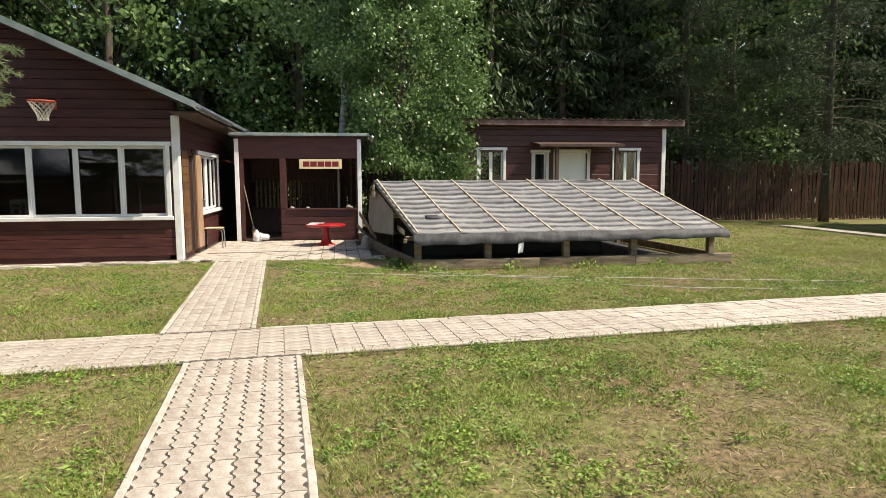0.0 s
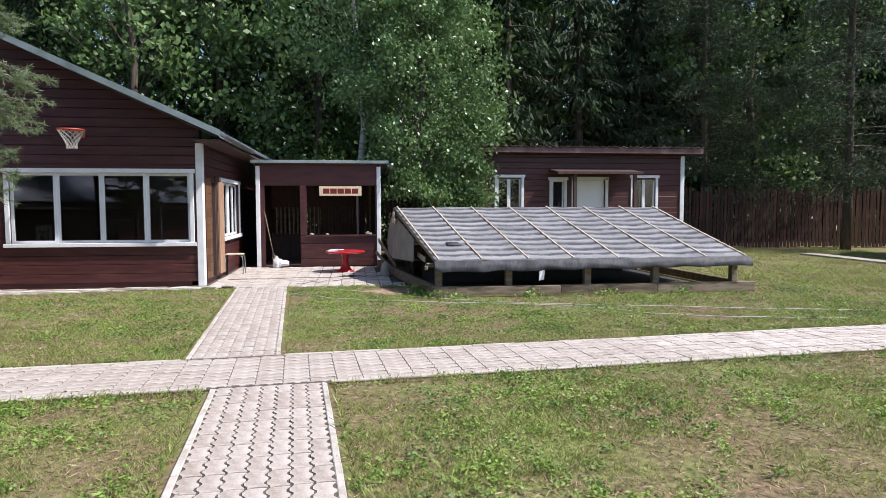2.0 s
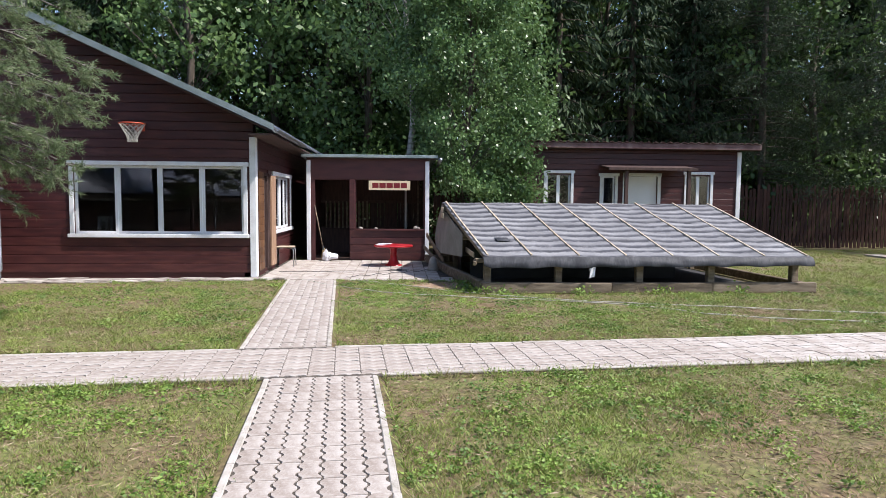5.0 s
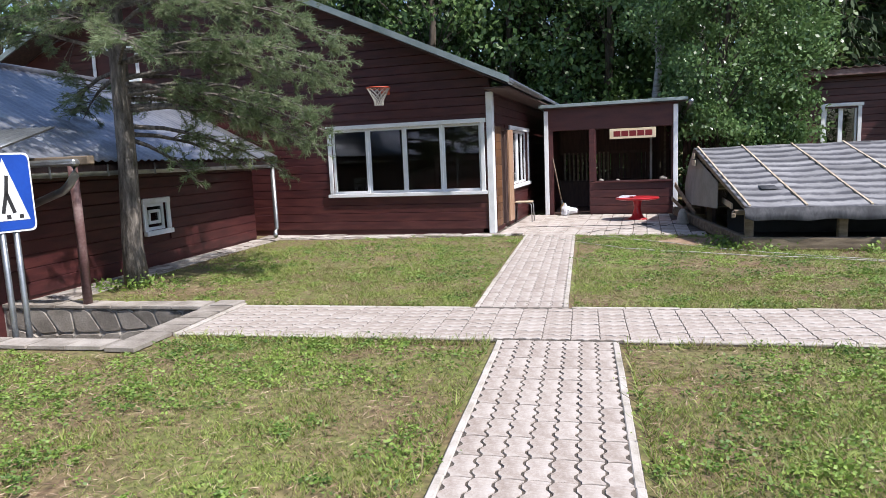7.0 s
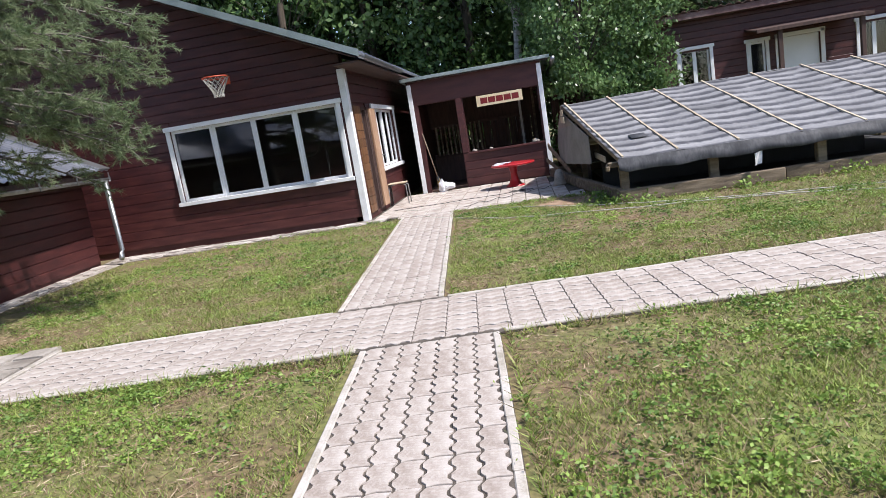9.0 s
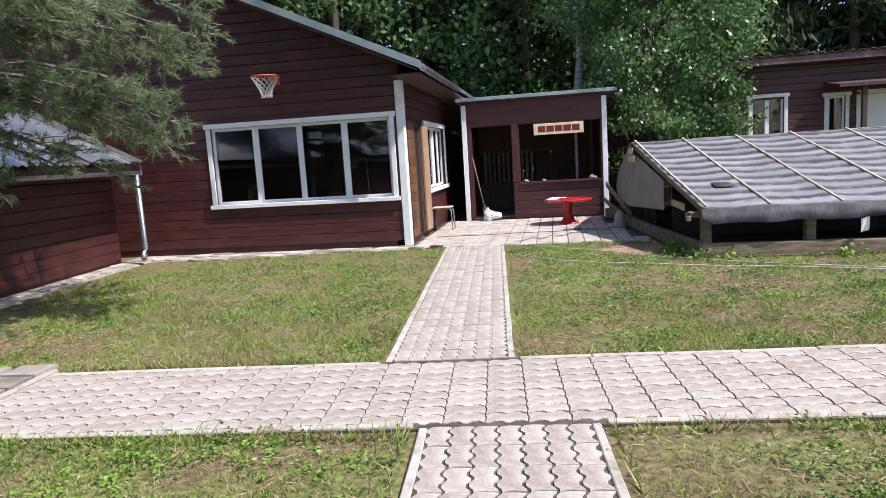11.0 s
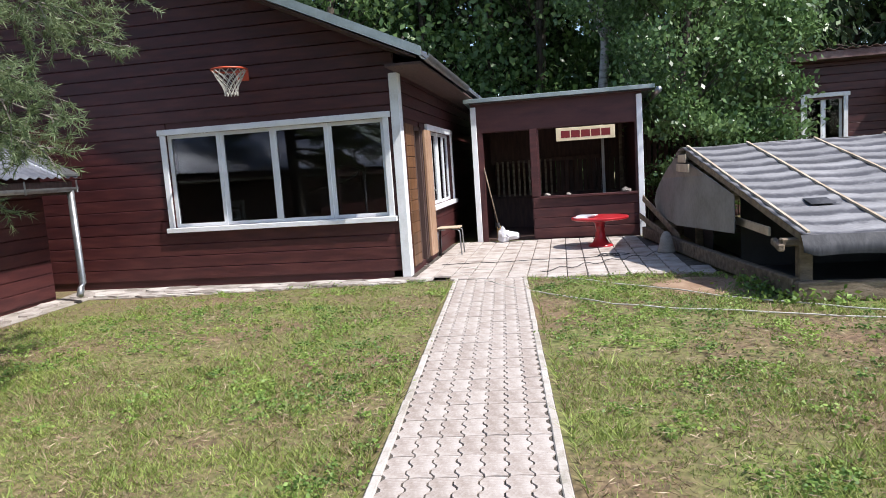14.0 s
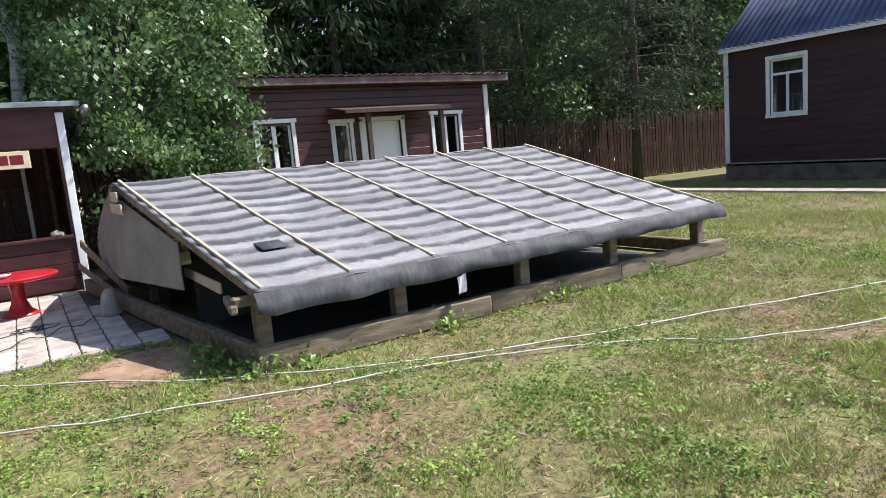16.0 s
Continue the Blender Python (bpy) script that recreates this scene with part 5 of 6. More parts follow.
def needle_mesh(name, tips, dirs, mat, count=34, length=0.075):
    """Tufts of thin pine needles round the ends of twigs."""
    tips, dirs = np.repeat(np.asarray(tips), count, 0), np.repeat(np.asarray(dirs), count, 0)
    n = len(tips)
    base = tips - dirs * np.random.random((n, 1)) * 0.20
    a = dirs * 0.7 + np.random.normal(size=(n, 3)) * 0.55
    a /= np.linalg.norm(a, axis=1)[:, None]
    b = np.cross(a, np.random.normal(size=(n, 3)))
    b /= np.linalg.norm(b, axis=1)[:, None]
    w, ln = 0.0040, length * np.random.uniform(0.7, 1.2, (n, 1))
    v = np.stack([base - b * w, base + b * w, base + a * ln], 1).reshape(-1, 3)
    me = bpy.data.meshes.new(name)
    me.vertices.add(3 * n)
    me.vertices.foreach_set("co", v.ravel())
    me.loops.add(3 * n)
    me.loops.foreach_set("vertex_index", np.arange(3 * n))
    me.polygons.add(n)
    me.polygons.foreach_set("loop_start", np.arange(n) * 3)
    me.polygons.foreach_set("loop_total", np.full(n, 3))
    me.materials.append(mat)
    me.update(calc_edges=True)
    return me


def near_pine():
    """The pine on the lawn beside the low building: bare lower trunk, boughs reaching over the grass."""
    t = thing("pine_tree", (-5.9, 7.55, 0), "pine on the lawn with grey bark and drooping boughs", "tree")
    o = Vector((-5.9, 7.55, 0))
    trunk = [o, o + Vector((-0.02, 0, 0.5)), o + Vector((-0.03, 0.08, 1.6)), o + Vector((-0.06, 0.14, 3.0)), o + Vector((-0.08, 0.2, 5.0)), o + Vector((-0.05, 0.2, 8.0))]
    g = Geo().tube(trunk, [0.17, 0.135, 0.122, 0.11, 0.09, 0.04], 12)
    part("trunk", g, BARK, t, smooth=True)
    tips, dirs = [], []
    g = Geo()
    rng = random.Random(7)
    boughs = []
    for i in range(58):
        z = 2.15 + 5.2 * (i / 58) ** 1.05
        a = rng.uniform(0, 6.283)
        reach = rng.uniform(1.4, 2.5) * (1.0 if z < 5 else 0.75)
        boughs.append((z + 0.35, a, reach, rng.uniform(-0.05, 0.4)))
    # long boughs that hang over the grass towards the house
    boughs += [(2.7, 0.55, 3.3, 0.2), (2.9, 0.2, 3.25, 0.16), (2.9, -0.25, 3.2, 0.2), (2.75, 0.95, 2.9, 0.1), (3.2, 0.4, 3.2, 0.14), (3.3, -0.5, 3.0, 0.2), (2.9, -0.8, 2.7, 0.2), (3.6, 0.1, 3.4, 0.1), (3.7, 0.6, 3.3, 0.1), (3.9, -0.3, 3.2, 0.1), (4.3, 0.35, 3.1, 0.1), (4.2, 0.9, 2.9, 0.1)]
    # thin lower boughs that droop before the walls
    boughs += [(2.3, 0.25, 2.9, 0.08), (2.1, 0.30, 2.3, 0.0), (2.0, 0.60, 1.7, 0.0), (1.95, 0.15, 1.15, -0.25), (2.5, 0.20, 3.1, 0.08), (2.55, 0.02, 3.25, 0.12), (2.35, 0.5, 2.6, 0.06), (2.45, 0.75, 2.3, 0.04)]
    # the upper crown
    for i in range(44):
        boughs.append((3.9 + 3.8 * i / 44, rng.uniform(0, 6.283), rng.uniform(1.6, 2.8) * (1.1 - 0.5 * i / 44), rng.uniform(0.1, 0.4)))
    for z, a, reach, rise in boughs:
        reach *= 0.88
        d = Vector((math.cos(a), math.sin(a), 0))
        side = Vector((-d.y, d.x, 0))
        base = o + Vector((-0.05, 0.12, z))
        wig = rng.uniform(-0.3, 0.3)
        spine = [base + d * reach * q + side * wig * math.sin(q * 3) + Vector((0, 0, reach * (rise * q * 1.4 - 0.33 * q * q))) for q in (0, 0.25, 0.5, 0.75, 1.0)]
        g.tube(spine, [0.036, 0.028, 0.02, 0.012, 0.006], 5, False)
        for q in range(int(reach * 14)):
            f = rng.uniform(0.30, 1.0)
            k = min(3, int(f * 4))
            p = spine[k].lerp(spine[k + 1], f * 4 - k)
            tw = (side * rng.choice((-1, 1)) * rng.uniform(0.3, 1) + d * rng.uniform(0.1, 0.9) + Vector((0, 0, rng.uniform(-0.55, 0.3)))).normalized()
            ln = rng.uniform(0.18, 0.55) * (1.25 - f * 0.6)
            e = p + tw * ln + Vector((0, 0, -0.10 * ln))
            g.tube([p, (p + e) / 2 + Vector((0, 0, 0.02)), e], [0.007, 0.005, 0.003], 3, False)
            tips.append(e)
            dirs.append(tw)
            for _ in range(2):
                tw2 = (tw + Vector((rng.uniform(-1, 1), rng.uniform(-1, 1), rng.uniform(-0.7, 0.5))) * 0.8).normalized()
                e2 = p.lerp(e, rng.uniform(0.4, 0.9)) + tw2 * rng.uniform(0.10, 0.22)
                tips.append(e2)
                dirs.append(tw2)
    part("bough_frame", g, BARK, t)
    part("needles", needle_mesh("needles", [tuple(p) for p in tips], [tuple(p) for p in dirs], NEEDLE), NEEDLE, t, "grey-green pine needles")


near_pine()

# the leafy birch between the summer house and the shed
birch = broad_tree(8.6, 2.15, 0.7, 60000, 0.105, BIRCHLEAF, WOODBARK, "bright leafy young birch beside the shed", 330, 0.09, 0.7, 0.25, lambda c: c.x > -0.7 - 0.12 * c.z or c.z > 4.4)
birch.matrix_basis = pose(2.5, 18.75, 0)
birch2 = broad_tree(10.5, 2.0, 5.5, 8000, 0.13, BIRCHLEAF, BIRCHBARK, "tall birch with a pale trunk behind the summer house", 80, 0.105, 0.5, 0.4)
birch2.matrix_basis = pose(0.85, 20.3, 0)
side_tree = broad_tree(5.2, 1.3, 1.2, 5000, 0.12, BIRCHLEAF, WOODBARK, "leafy sapling in front of the wood", 50, 0.06, 0.4, 0.35)
side_tree.matrix_basis = pose(4.6, 22.5, 0, 0, 0, 30)

kinds = [
    broad_tree(13, 2.6, 1.2, 6800, 0.22, LEAF, WOODBARK, "tall leafy tree at the edge of the wood", 110, 0.16, 0.5, 0.42),
    broad_tree(15, 2.4, 2.2, 6800, 0.21, LEAF, BIRCHBARK, "tall birch at the edge of the wood", 110, 0.14, 0.8, 0.38),
    spruce_tree(16, 2.6, 7600, 0.36),
    spruce_tree(13, 2.2, 6800, 0.32, 0.3),
]
places = []
rng = random.Random(11)
for row, (y, step) in enumerate(((24.6, 2.4), (27.4, 2.5), (30.8, 2.7), (35.0, 3.0))):
    x = -24.0 + row
    while x < 44:
        places.append((x + rng.uniform(-0.8, 0.8), y + rng.uniform(-0.8, 0.8) + (0.6 if x > 10 else 0), row))
        x += step
for k in range(7):
    places.append((38 + rng.uniform(-1, 3), -4 + 3.4 * k, 1))
    places.append((-22 + rng.uniform(-2, 2), -12 + 5 * k, 1))
for k in range(9):
    places.append((-20 + 5.5 * k, -19 + rng.uniform(-2, 2), 1))
used = set()
for x, y, row in places:
    dark = 0.62 if x > 5.5 else 0.3
    i = rng.choice((2, 3)) if rng.random() < dark else rng.choice((0, 1))
    m = pose(x, y, -0.05, 0, 0, rng.uniform(0, 360))
    if i not in used:
        used.add(i)
        kinds[i].matrix_basis = m
    else:
        copy_thing(kinds[i], m)

# the tall pine trunk before the fence
def bare_pine(x, y, r, h, label):
    t = thing("pine_tree", (x, y, 0), label, "tree")
    part("trunk", Geo().tube([(x, y, 0), (x + 0.03, y, 2), (x - 0.05, y, 6), (x, y + 0.1, h)], [r * 1.25, r, r * 0.85, r * 0.4], 12), WOODBARK, t, smooth=True)
    g, pts = Geo(), []
    for i in range(95):
        z, a, ln = 2.3 + (h - 2.5) * i / 95, rng.uniform(0, 6.283), rng.uniform(1.0, 2.9)
        d = Vector((math.cos(a), math.sin(a), 0))
        spine = [Vector((x, y, z)) + d * ln * q + Vector((0, 0, ln * (0.12 * q - 0.30 * q * q))) for q in (0, 0.35, 0.7, 1.0)]
        g.tube(spine, [0.028, 0.02, 0.012, 0.006], 4, False)
        for p, amount in zip(spine[1:], (70, 150, 190)):
            pts.append(np.array(p) + np.random.normal(size=(amount, 3)) * [0.34, 0.34, 0.15] + [0, 0, -0.06])
    part("bough_frame", g, WOODBARK, t)
    pts = np.concatenate(pts)
    part("crown", leaf_mesh("crown", pts, np.random.uniform(0.10, 0.22, len(pts)), FARNEEDLE, 0.16, 0.25), FARNEEDLE, t)


bare_pine(17.2, 20.2, 0.14, 13, "tall dark pine standing before the fence")
bare_pine(13.9, 23.6, 0.13, 12, "tall dark pine behind the fence")

# undergrowth along the wood's edge
pts = []
for i in range(240):
    x = rng.uniform(-14, 40)
    c = np.array([x, rng.uniform(22.6, 31.0), rng.uniform(0.2, 2.4)])
    pts.append(c + np.random.normal(size=(130, 3)) * [0.55, 0.5, 0.5])
pts = np.concatenate(pts)
pts = pts[(pts[:, 2] > 0.02) & ~((pts[:, 0] > 3.9) & (pts[:, 0] < 11.6) & (pts[:, 1] < 24.2))]
tagged(new("undergrowth", leaf_mesh("undergrowth", pts, np.random.uniform(0.14, 0.3, len(pts)), LEAF, 0.6, 0.2)), "dense leafy undergrowth along the wood", "undergrowth", kind="stuff")


# ---- lawn ----
def on_paving(x, y):
    dx, dy = x - PO.x, y - PO.y
    u, v = dx * PU.x + dy * PU.y, dx * PV.x + dy * PV.y
    hit = (u > -0.97) & (u < 0.04) & (v > -1.3) & (v < 6.3)
    hit |= (u > -3.6) & (v > -1.22) & (v < 0.04)
    hit |= (u > -0.59) & (u < 0.46) & (v < -1.1)
    hit |= (u > -6.6) & (u < -3.45) & (v > -1.8) & (v < 0.16)
    hit |= (u < -5.85)
    hit |= (y > 12.55) & (x < 1.75)
    hit |= (y > 11.95 + 0.16 * np.maximum(0, -(x + 6)) ) & (x < -1.5) & (y > 12.05 + 0.22 * (x + 5.2))
    hit |= (x > 1.7) & (x < 7.75) & (y > 10.72) & (y < 16.5)
    return hit


def patch(x, y):
    return np.array([0.8 * noise.noise(Vector((a * 0.6, b * 0.6, 3.1))) + 0.75 * noise.noise(Vector((a * 2.6, b * 2.6, 9.7))) for a, b in zip(x, y)])


def bare(x, y):
    """The worn soil beside the pool frame's corner."""
    return ((x - 1.45) / 0.62) ** 2 + ((y - 11.75) / 0.5) ** 2 < 0.62 + 0.35 * np.sin(5 * x + 3 * y)


def make_grass():
    rs = np.random.RandomState(5)
    xs, ys, hs = [], [], []
    for (x0, x1, y0, y1), n, h, per in (((-5.5, 6.5, 1.6, 9.0), 80000, 0.024, 10), ((-6.6, 12.0, 6.0, 13.5), 34000, 0.033, 11), ((4.0, 20.0, 6.0, 21.0), 38000, 0.046, 9), ((-5.5, 8.0, -6.0, 1.6), 26000, 0.03, 8)):
        # blades stand in tufts, thick in the green patches and thin on the bare soil
        x, y = rs.uniform(x0, x1, n), rs.uniform(y0, y1, n)
        d = patch(x, y)
        keep = rs.uniform(-0.66, 0.36, n) < d + 0.5 * (x > 6.0)
        x, y, d = x[keep], y[keep], d[keep]
        big = h * (0.55 + 0.75 * np.clip(d + 0.3, 0, 1)) * rs.lognormal(0, 0.38, len(x))
        r = rs.uniform(0.012, 0.05, len(x))
        x, y, big, r = (np.repeat(q, per) for q in (x, y, big, r))
        x, y = x + rs.normal(size=len(x)) * r, y + rs.normal(size=len(y)) * r
        keep = ~on_paving(x, y) & ~((x > 14.3) & (x < 14.95)) & (x < 17.3) & ~bare(x, y)
        xs.append(x[keep]), ys.append(y[keep]), hs.append(np.clip(big[keep] * rs.uniform(0.45, 1.25, keep.sum()), 0.01, 0.12))
    # taller fringe along the kerbs
    for a, b, n in (((-3.4, -1.24), (-0.62, -1.24), 900), ((0.5, -1.24), (8.0, -1.24), 1300), ((-3.4, 0.06), (-0.98, 0.06), 500), ((0.06, 0.06), (8, 0.06), 700), ((-0.62, -4.5), (-0.62, -1.2), 200), ((0.48, -4.5), (0.48, -1.2), 220), ((-0.98, 0.1), (-0.98, 6.0), 250), ((0.06, 0.1), (0.06, 5.8), 250)):
        q = rs.uniform(0, 1, n)
        off = np.abs(rs.normal(0, 0.03, n)) * (1 if b[1] <= 0 and a[1] == b[1] and a[1] < 0 else -1)
        u, v = a[0] + (b[0] - a[0]) * q, a[1] + (b[1] - a[1]) * q - off * (a[1] == b[1])
        xs.append(PO.x + PU.x * u + PV.x * v), ys.append(PO.y + PU.y * u + PV.y * v), hs.append(rs.uniform(0.03, 0.11, n))
    x, y, h = np.concatenate(xs), np.concatenate(ys), np.concatenate(hs)
    n = len(x)
    a, lean = rs.uniform(0, 6.283, n), rs.uniform(0.3, 1.5, n) * h
    w = 0.0026 + 0.045 * h * rs.uniform(0.4, 1.0, n)
    c, s = np.cos(a), np.sin(a)
    la = rs.uniform(0, 6.283, n)
    v = np.stack([np.stack([x - c * w, y - s * w, np.zeros(n)], 1), np.stack([x + c * w, y + s * w, np.zeros(n)], 1), np.stack([x + lean * np.cos(la), y + lean * np.sin(la), h], 1)], 1).reshape(-1, 3)
    me = bpy.data.meshes.new("grass")
    me.vertices.add(3 * n)
    me.vertices.foreach_set("co", v.ravel())
    me.loops.add(3 * n)
    me.loops.foreach_set("vertex_index", np.arange(3 * n))
    me.polygons.add(n)
    me.polygons.foreach_set("loop_start", np.arange(n) * 3)
    me.polygons.foreach_set("loop_total", np.full(n, 3))
    me.materials.append(BLADE)
    me.update(calc_edges=True)
    tagged(new("grass", me), "short patchy grass, green and straw-coloured", "grass", kind="stuff")
    # broad-leaved weeds in low rosettes
    m = 24000
    wx, wy = rs.uniform(-5.5, 9, m), 1.8 + 10.7 * rs.uniform(0, 1, m) ** 1.15
    keep = ~on_paving(wx, wy) & ~bare(wx, wy) & (patch(wx * 0.8 + 3, wy * 0.8) > rs.uniform(-0.3, 0.55, m))
    wx, wy = wx[keep], wy[keep]
    grow = rs.uniform(0.4, 1.3, (len(wx), 1))
    pts = np.concatenate([np.stack([wx, wy, np.full(len(wx), 0.034)], 1) + rs.normal(size=(len(wx), 3)) * [0.042, 0.042, 0.012] * grow for _ in range(20)])
    pts[:, 2] = np.maximum(pts[:, 2], 0.01)
    d = rs.normal(size=(len(pts), 3)) * [1, 1, 0.25]
    tagged(new("weeds", leaf_mesh("weeds", pts, rs.uniform(0.012, 0.034, len(pts)), WEED, 0.6, 0, d)), "low broad-leaved weeds in the lawn", "weeds", kind="stuff")

    # dry stalks lying on the soil
    n = 160000
    x, y = rs.uniform(-5.5, 9, n), 1.8 + 10.7 * rs.uniform(0, 1, n) ** 1.2
    keep = ~on_paving(x, y) & (patch(x, y) < rs.uniform(-0.4, 0.5, n))
    x, y = x[keep], y[keep]
    d = rs.normal(size=(len(x), 3)) * [1, 1, 0.12]
    tagged(new("dry_stalks", leaf_mesh("dry_stalks", np.stack([x, y, rs.uniform(0.008, 0.045, len(x))], 1), rs.uniform(0.025, 0.085, len(x)), HAY, 0.07, 0, d)), "dry straw-coloured stalks lying in the lawn", "straw", kind="stuff")

    # leafy clumps at the pool frame's corner and at the pine's foot
    spots = [(1.80, 11.35), (1.86, 11.1), (1.92, 10.72), (2.3, 10.66), (1.75, 11.6), (-5.72, 7.25), (-6.1, 7.2), (-5.6, 7.45), (3.6, 10.62), (4.9, 10.62), (6.3, 10.62)]
    pts = np.concatenate([np.array([a, b, 0.06]) + rs.normal(size=(110, 3)) * [0.11, 0.10, 0.05] for a, b in spots])
    pts[:, 2] = np.maximum(pts[:, 2], 0.012)
    tagged(new("weed_clumps", leaf_mesh("weed_clumps", pts, rs.uniform(0.03, 0.075, len(pts)), WEED, 0.55, 0)), "leafy green weeds at the foot of posts", "weeds", kind="stuff")


make_grass()
ring = [(1.47 + (0.60 + 0.10 * math.sin(5 * a)) * math.cos(a), 11.72 + (0.50 + 0.08 * math.cos(3 * a)) * math.sin(a)) for a in (6.283 * i / 26 for i in range(26))]
single("bare_soil", Geo().slab([(x, y, 0.002) for x, y in ring], (0, 0, 0.005)), SOIL, "worn patch of bare orange-brown soil", "soil", kind="structure")


# ---- paving ----
def wave_outline(l, w):
    """A wavy paving block: both long sides and both ends step out and in."""
    a, g = 0.021, 0.0040
    side = [(0, 0), (0.08, 0), (0.20, a), (0.36, a), (0.48, 0), (0.58, 0), (0.70, a), (0.86, a), (1, 0)]
    low = [(-l / 2 + g + (l - 2 * g) * t, -w / 2 + g + o - a / 2) for t, o in side]
    high = [(-l / 2 + g + (l - 2 * g) * t, w / 2 - g + o - a / 2) for t, o in reversed(side)]
    return low[:-1] + [(l / 2 - g, -w / 2 + g - a / 2), (l / 2 - g + 0.008, 0.0)] + high[:-1] + [(-l / 2 + g, w / 2 - g - a / 2), (-l / 2 + g + 0.008, 0.0)]


def block_geo(outline, top, g=None, m=None):
    n = len(outline)
    c = 0.003
    m = m or Matrix()
    vs = [m @ Vector((x, y, 0.004)) for x, y in outline] + [m @ Vector((x, y, top - c)) for x, y in outline] + [m @ Vector((x * 0.988, y * 0.975, top)) for x, y in outline]
    fs = [(i, (i + 1) % n, n + (i + 1) % n, n + i) for i in range(n)] + [(n + i, n + (i + 1) % n, 2 * n + (i + 1) % n, 2 * n + i) for i in range(n)] + [tuple(range(2 * n, 3 * n))]
    return (g or Geo()).add(vs, fs)


PL, PW = 0.2325, 0.1155


def make_paving():
    turn = Matrix.Rotation(PA, 4, "Z")
    beds = [("garden_path", (-0.93, 0.0, 0.0, 5.98), True), ("garden_path", (-0.55, 0.42, -9.5, -1.18), True), ("cross_path", (-3.45, 17.0, -1.18, 0.0), False)]
    mesh = block_geo(wave_outline(PL, PW), 0.026).mesh("paver", PAVER)
    for name, (u0, u1, v0, v1), along in beds:
        g = Geo().slab([uv(u0, v0, 0.006), uv(u1, v0, 0.006), uv(u1, v1, 0.006), uv(u0, v1, 0.006)], (0, 0, 0.0125))
        bed = single(name, g, SAND, "path of pale wavy concrete paving blocks", "path", kind="structure")
        rest, kerbs = Geo(), 0
        k = 0.055
        a0, a1, b0, b1 = (v0, v1, u0 + k, u1 - k) if along else (u0, u1, v0 + k, v1 - k)
        rows = round((b1 - b0) / PW)
        w = (b1 - b0) / rows
        cells = []
        for r in range(rows):
            b, a = b0 + (r + 0.5) * w, (a0 if v0 > -5 else a1 - PL * int((a1 - a0) / PL)) + PL / 2
            while a < a1 - PL * 0.3:
                cells.append((b, a) if along else (a, b))
                a += PL
        near = sorted(cells, key=lambda q: math.hypot(q[0] + 0.1, q[1] + (-1.0 if along and v0 == 0 else 2.2)))[:290]
        chosen = set(near)
        for u, v in cells:
            m = Matrix.Translation(uv(u, v, random.uniform(-0.003, 0.003))) @ turn @ Matrix.Rotation(radians((90 if along else 0) + random.uniform(-0.7, 0.7)), 4, "Z")
            if (u, v) in chosen:
                ob = part("paver", mesh, PAVER, bed)
                ob.matrix_basis = m
            else:
                block_geo(wave_outline(PL, PW), 0.026, rest, m)
        if rest.v:
            ob = part("paver_rest", rest, PAVER, bed)
            ob["kind"] = "stuff"
        # kerbs of narrow concrete strips, broken where the paths meet
        runs = [(b0 - k / 2, a0, a1), (b1 + k / 2, a0, a1)]
        if not along:
            runs = [(v0 + k / 2, -3.45, -0.58), (v0 + k / 2, 0.45, 17.0), (v1 - k / 2, -3.45, -0.96), (v1 - k / 2, 0.03, 17.0)]
        for b, s, e in runs:
            a = s
            while a < e - 0.02:
                ln = min(0.5, e - a)
                c = uv(b, a + ln / 2) if along else uv(a + ln / 2, b)
                m = Matrix.Translation(c) @ turn @ Matrix.Rotation(radians((90 if along else 0) + random.uniform(-0.8, 0.8)), 4, "Z")
                z = 0.030 + random.uniform(-0.004, 0.004)
                part("kerb", Geo().box((-ln / 2 + 0.003, -k / 2 + 0.004, 0.0), (ln / 2 - 0.003, k / 2 - 0.004, z), 0.006, m), KERB, bed)
                a += ln
    # white kerb at the west end beside the copings
    for i in range(3):
        m = Matrix.Translation(uv(-3.485, -0.98 + i * 0.42)) @ turn
        part("kerb", Geo().box((-0.03, -0.205, 0.0), (0.03, 0.205, 0.036), 0.006, m), KERB, bed)


make_paving()


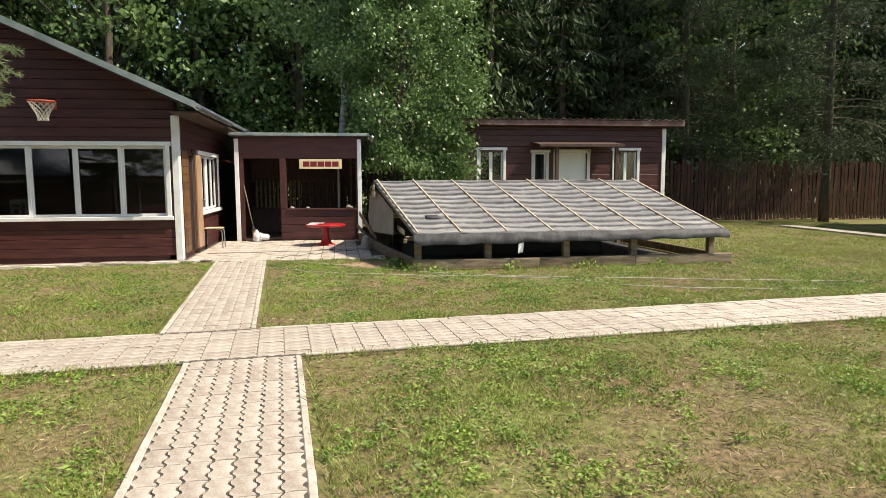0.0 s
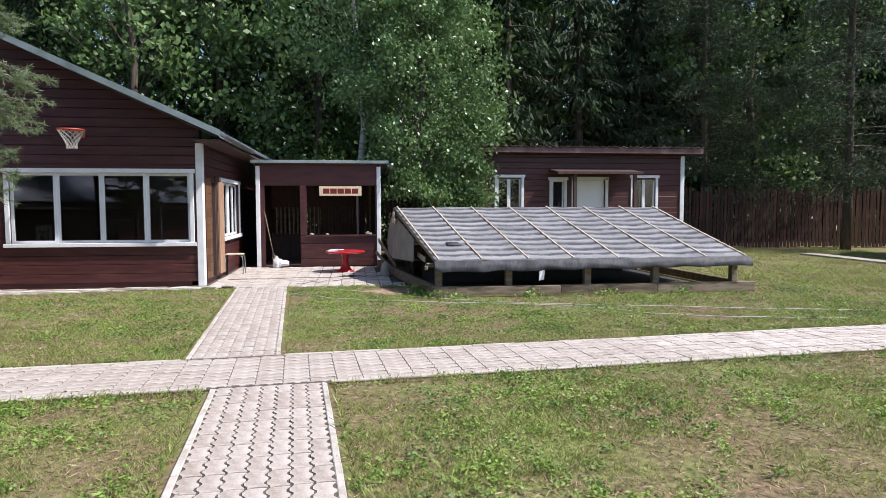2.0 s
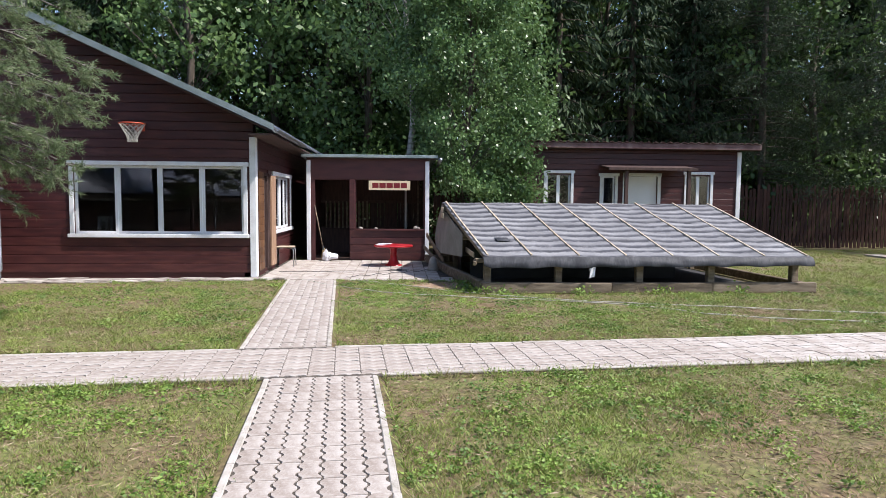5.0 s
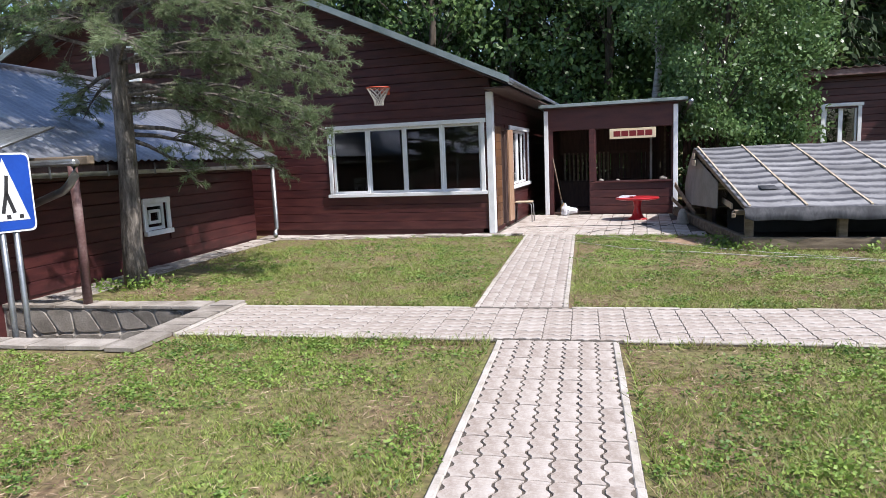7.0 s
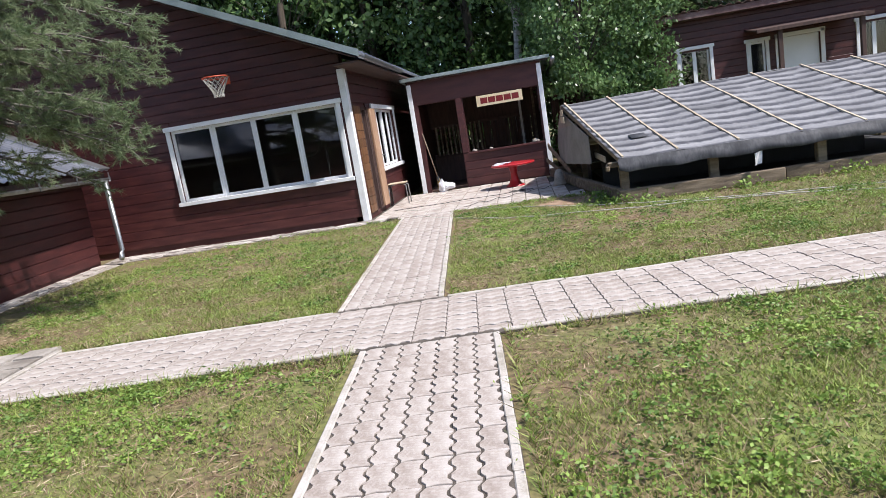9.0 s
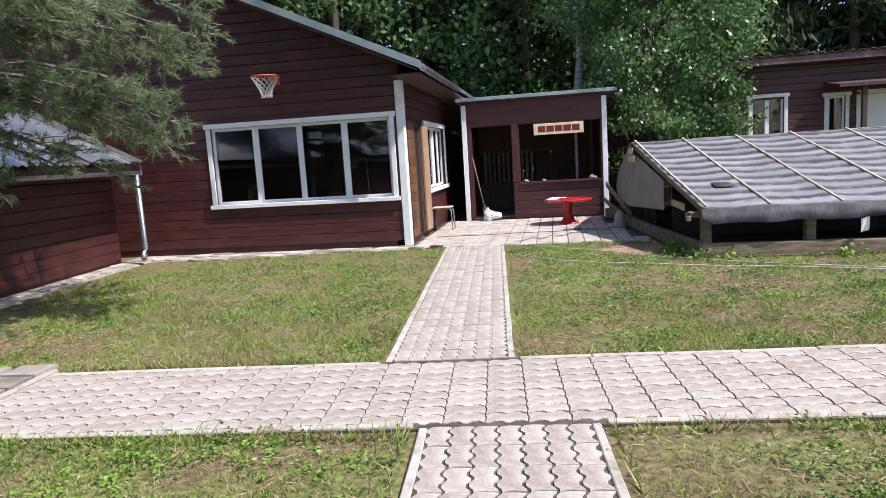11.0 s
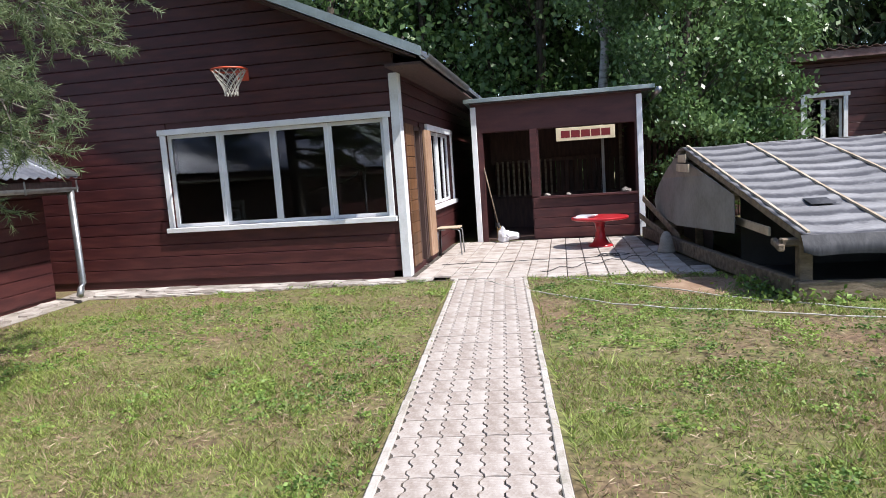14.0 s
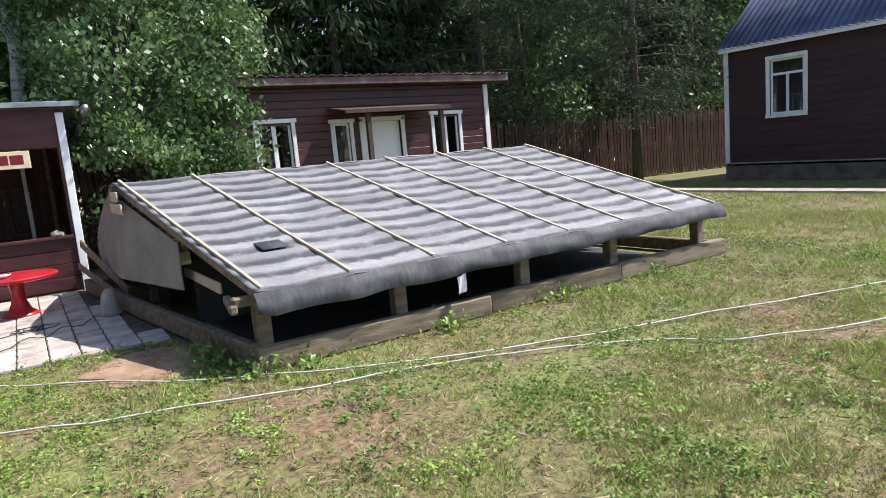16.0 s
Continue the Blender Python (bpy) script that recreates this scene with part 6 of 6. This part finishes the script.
def make_patio():
    g = Geo().slab([(-2.25, 12.62, 0.004), (1.70, 12.45, 0.004), (1.22, 16.66, 0.004), (-2.25, 16.66, 0.004)], (0, 0, 0.005))
    patio = single("patio", g, SAND, "patio of square concrete tiles before the summer house", "patio", kind="structure")
    t = 0.25
    for i in range(17):
        for j in range(17):
            x, y = -2.1 + (i + 0.5) * t, 12.58 + (j + 0.5) * t - 0.04 * i * t
            if y > 16.55 or x > 1.58 - 0.125 * (y - 12.5) or x < -2.1 + 0.0 or (x < -1.5 and y < 12.9):
                continue
            m = pose(x, y, random.uniform(-0.004, 0.004), random.uniform(-0.5, 0.5), random.uniform(-0.5, 0.5), -2.3 + random.uniform(-1, 1))
            part("tile", Geo().box((-t / 2 + 0.007, -t / 2 + 0.007, 0.0), (t / 2 - 0.007, t / 2 - 0.007, 0.03), 0.006, m), PAVER, patio)
    # apron of broken slabs along the house walls
    g = Geo().slab([(-7.2, 12.9, 0.003), (-7.0, 12.1, 0.003), (-5.2, 12.15, 0.003), (-2.9, 12.45, 0.003), (-1.5, 12.68, 0.003), (-1.9, 12.95, 0.003)], (0, 0, 0.006))
    apron = single("apron", g, CONCRETE, "apron of broken stone slabs along the walls", "apron", kind="structure")
    for i in range(110):
        s = random.random()
        x = -6.9 + 5.2 * s
        y = 12.22 + 0.40 * max(0, (x + 5.2) / 3.6) + random.uniform(0.0, 0.62 - 0.38 * s)
        n, r = random.randint(5, 7), random.uniform(0.10, 0.19)
        ring = [(x + r * 1.35 * math.cos(6.283 * (k + random.uniform(-0.2, 0.2)) / n), y + r * 0.75 * math.sin(6.283 * (k + random.uniform(-0.2, 0.2)) / n)) for k in range(n)]
        if max(q[1] for q in ring) > 12.87:
            continue
        part("slab", Geo().slab([(a, b, 0.009) for a, b in ring], (0, 0, 0.012 + 0.016 * random.random())), SLAB, apron)
    g = Geo().slab([uv(LU, 0.15, 0.003), uv(LU + 0.62, 0.15, 0.003), uv(LU + 0.5, 3.0, 0.003), uv(LU + 0.55, 6.0, 0.003), uv(LU, 6.0, 0.003)], (0, 0, 0.007))
    strip = single("wall_strip", g, CONCRETE, "strip of broken slabs beside the low building", "strip", kind="structure")
    for i in range(40):
        u, v, r, n = LU + random.uniform(0.14, 0.45), 0.3 + 5.5 * random.random(), random.uniform(0.08, 0.15), random.randint(5, 7)
        ring = [uv(u + r * math.cos(6.283 * (k + random.uniform(-0.2, 0.2)) / n), v + r * 1.4 * math.sin(6.283 * (k + random.uniform(-0.2, 0.2)) / n), 0.01) for k in range(n)]
        part("slab", Geo().slab(ring, (0, 0, 0.010 + 0.014 * random.random())), SLAB, strip)


make_patio()
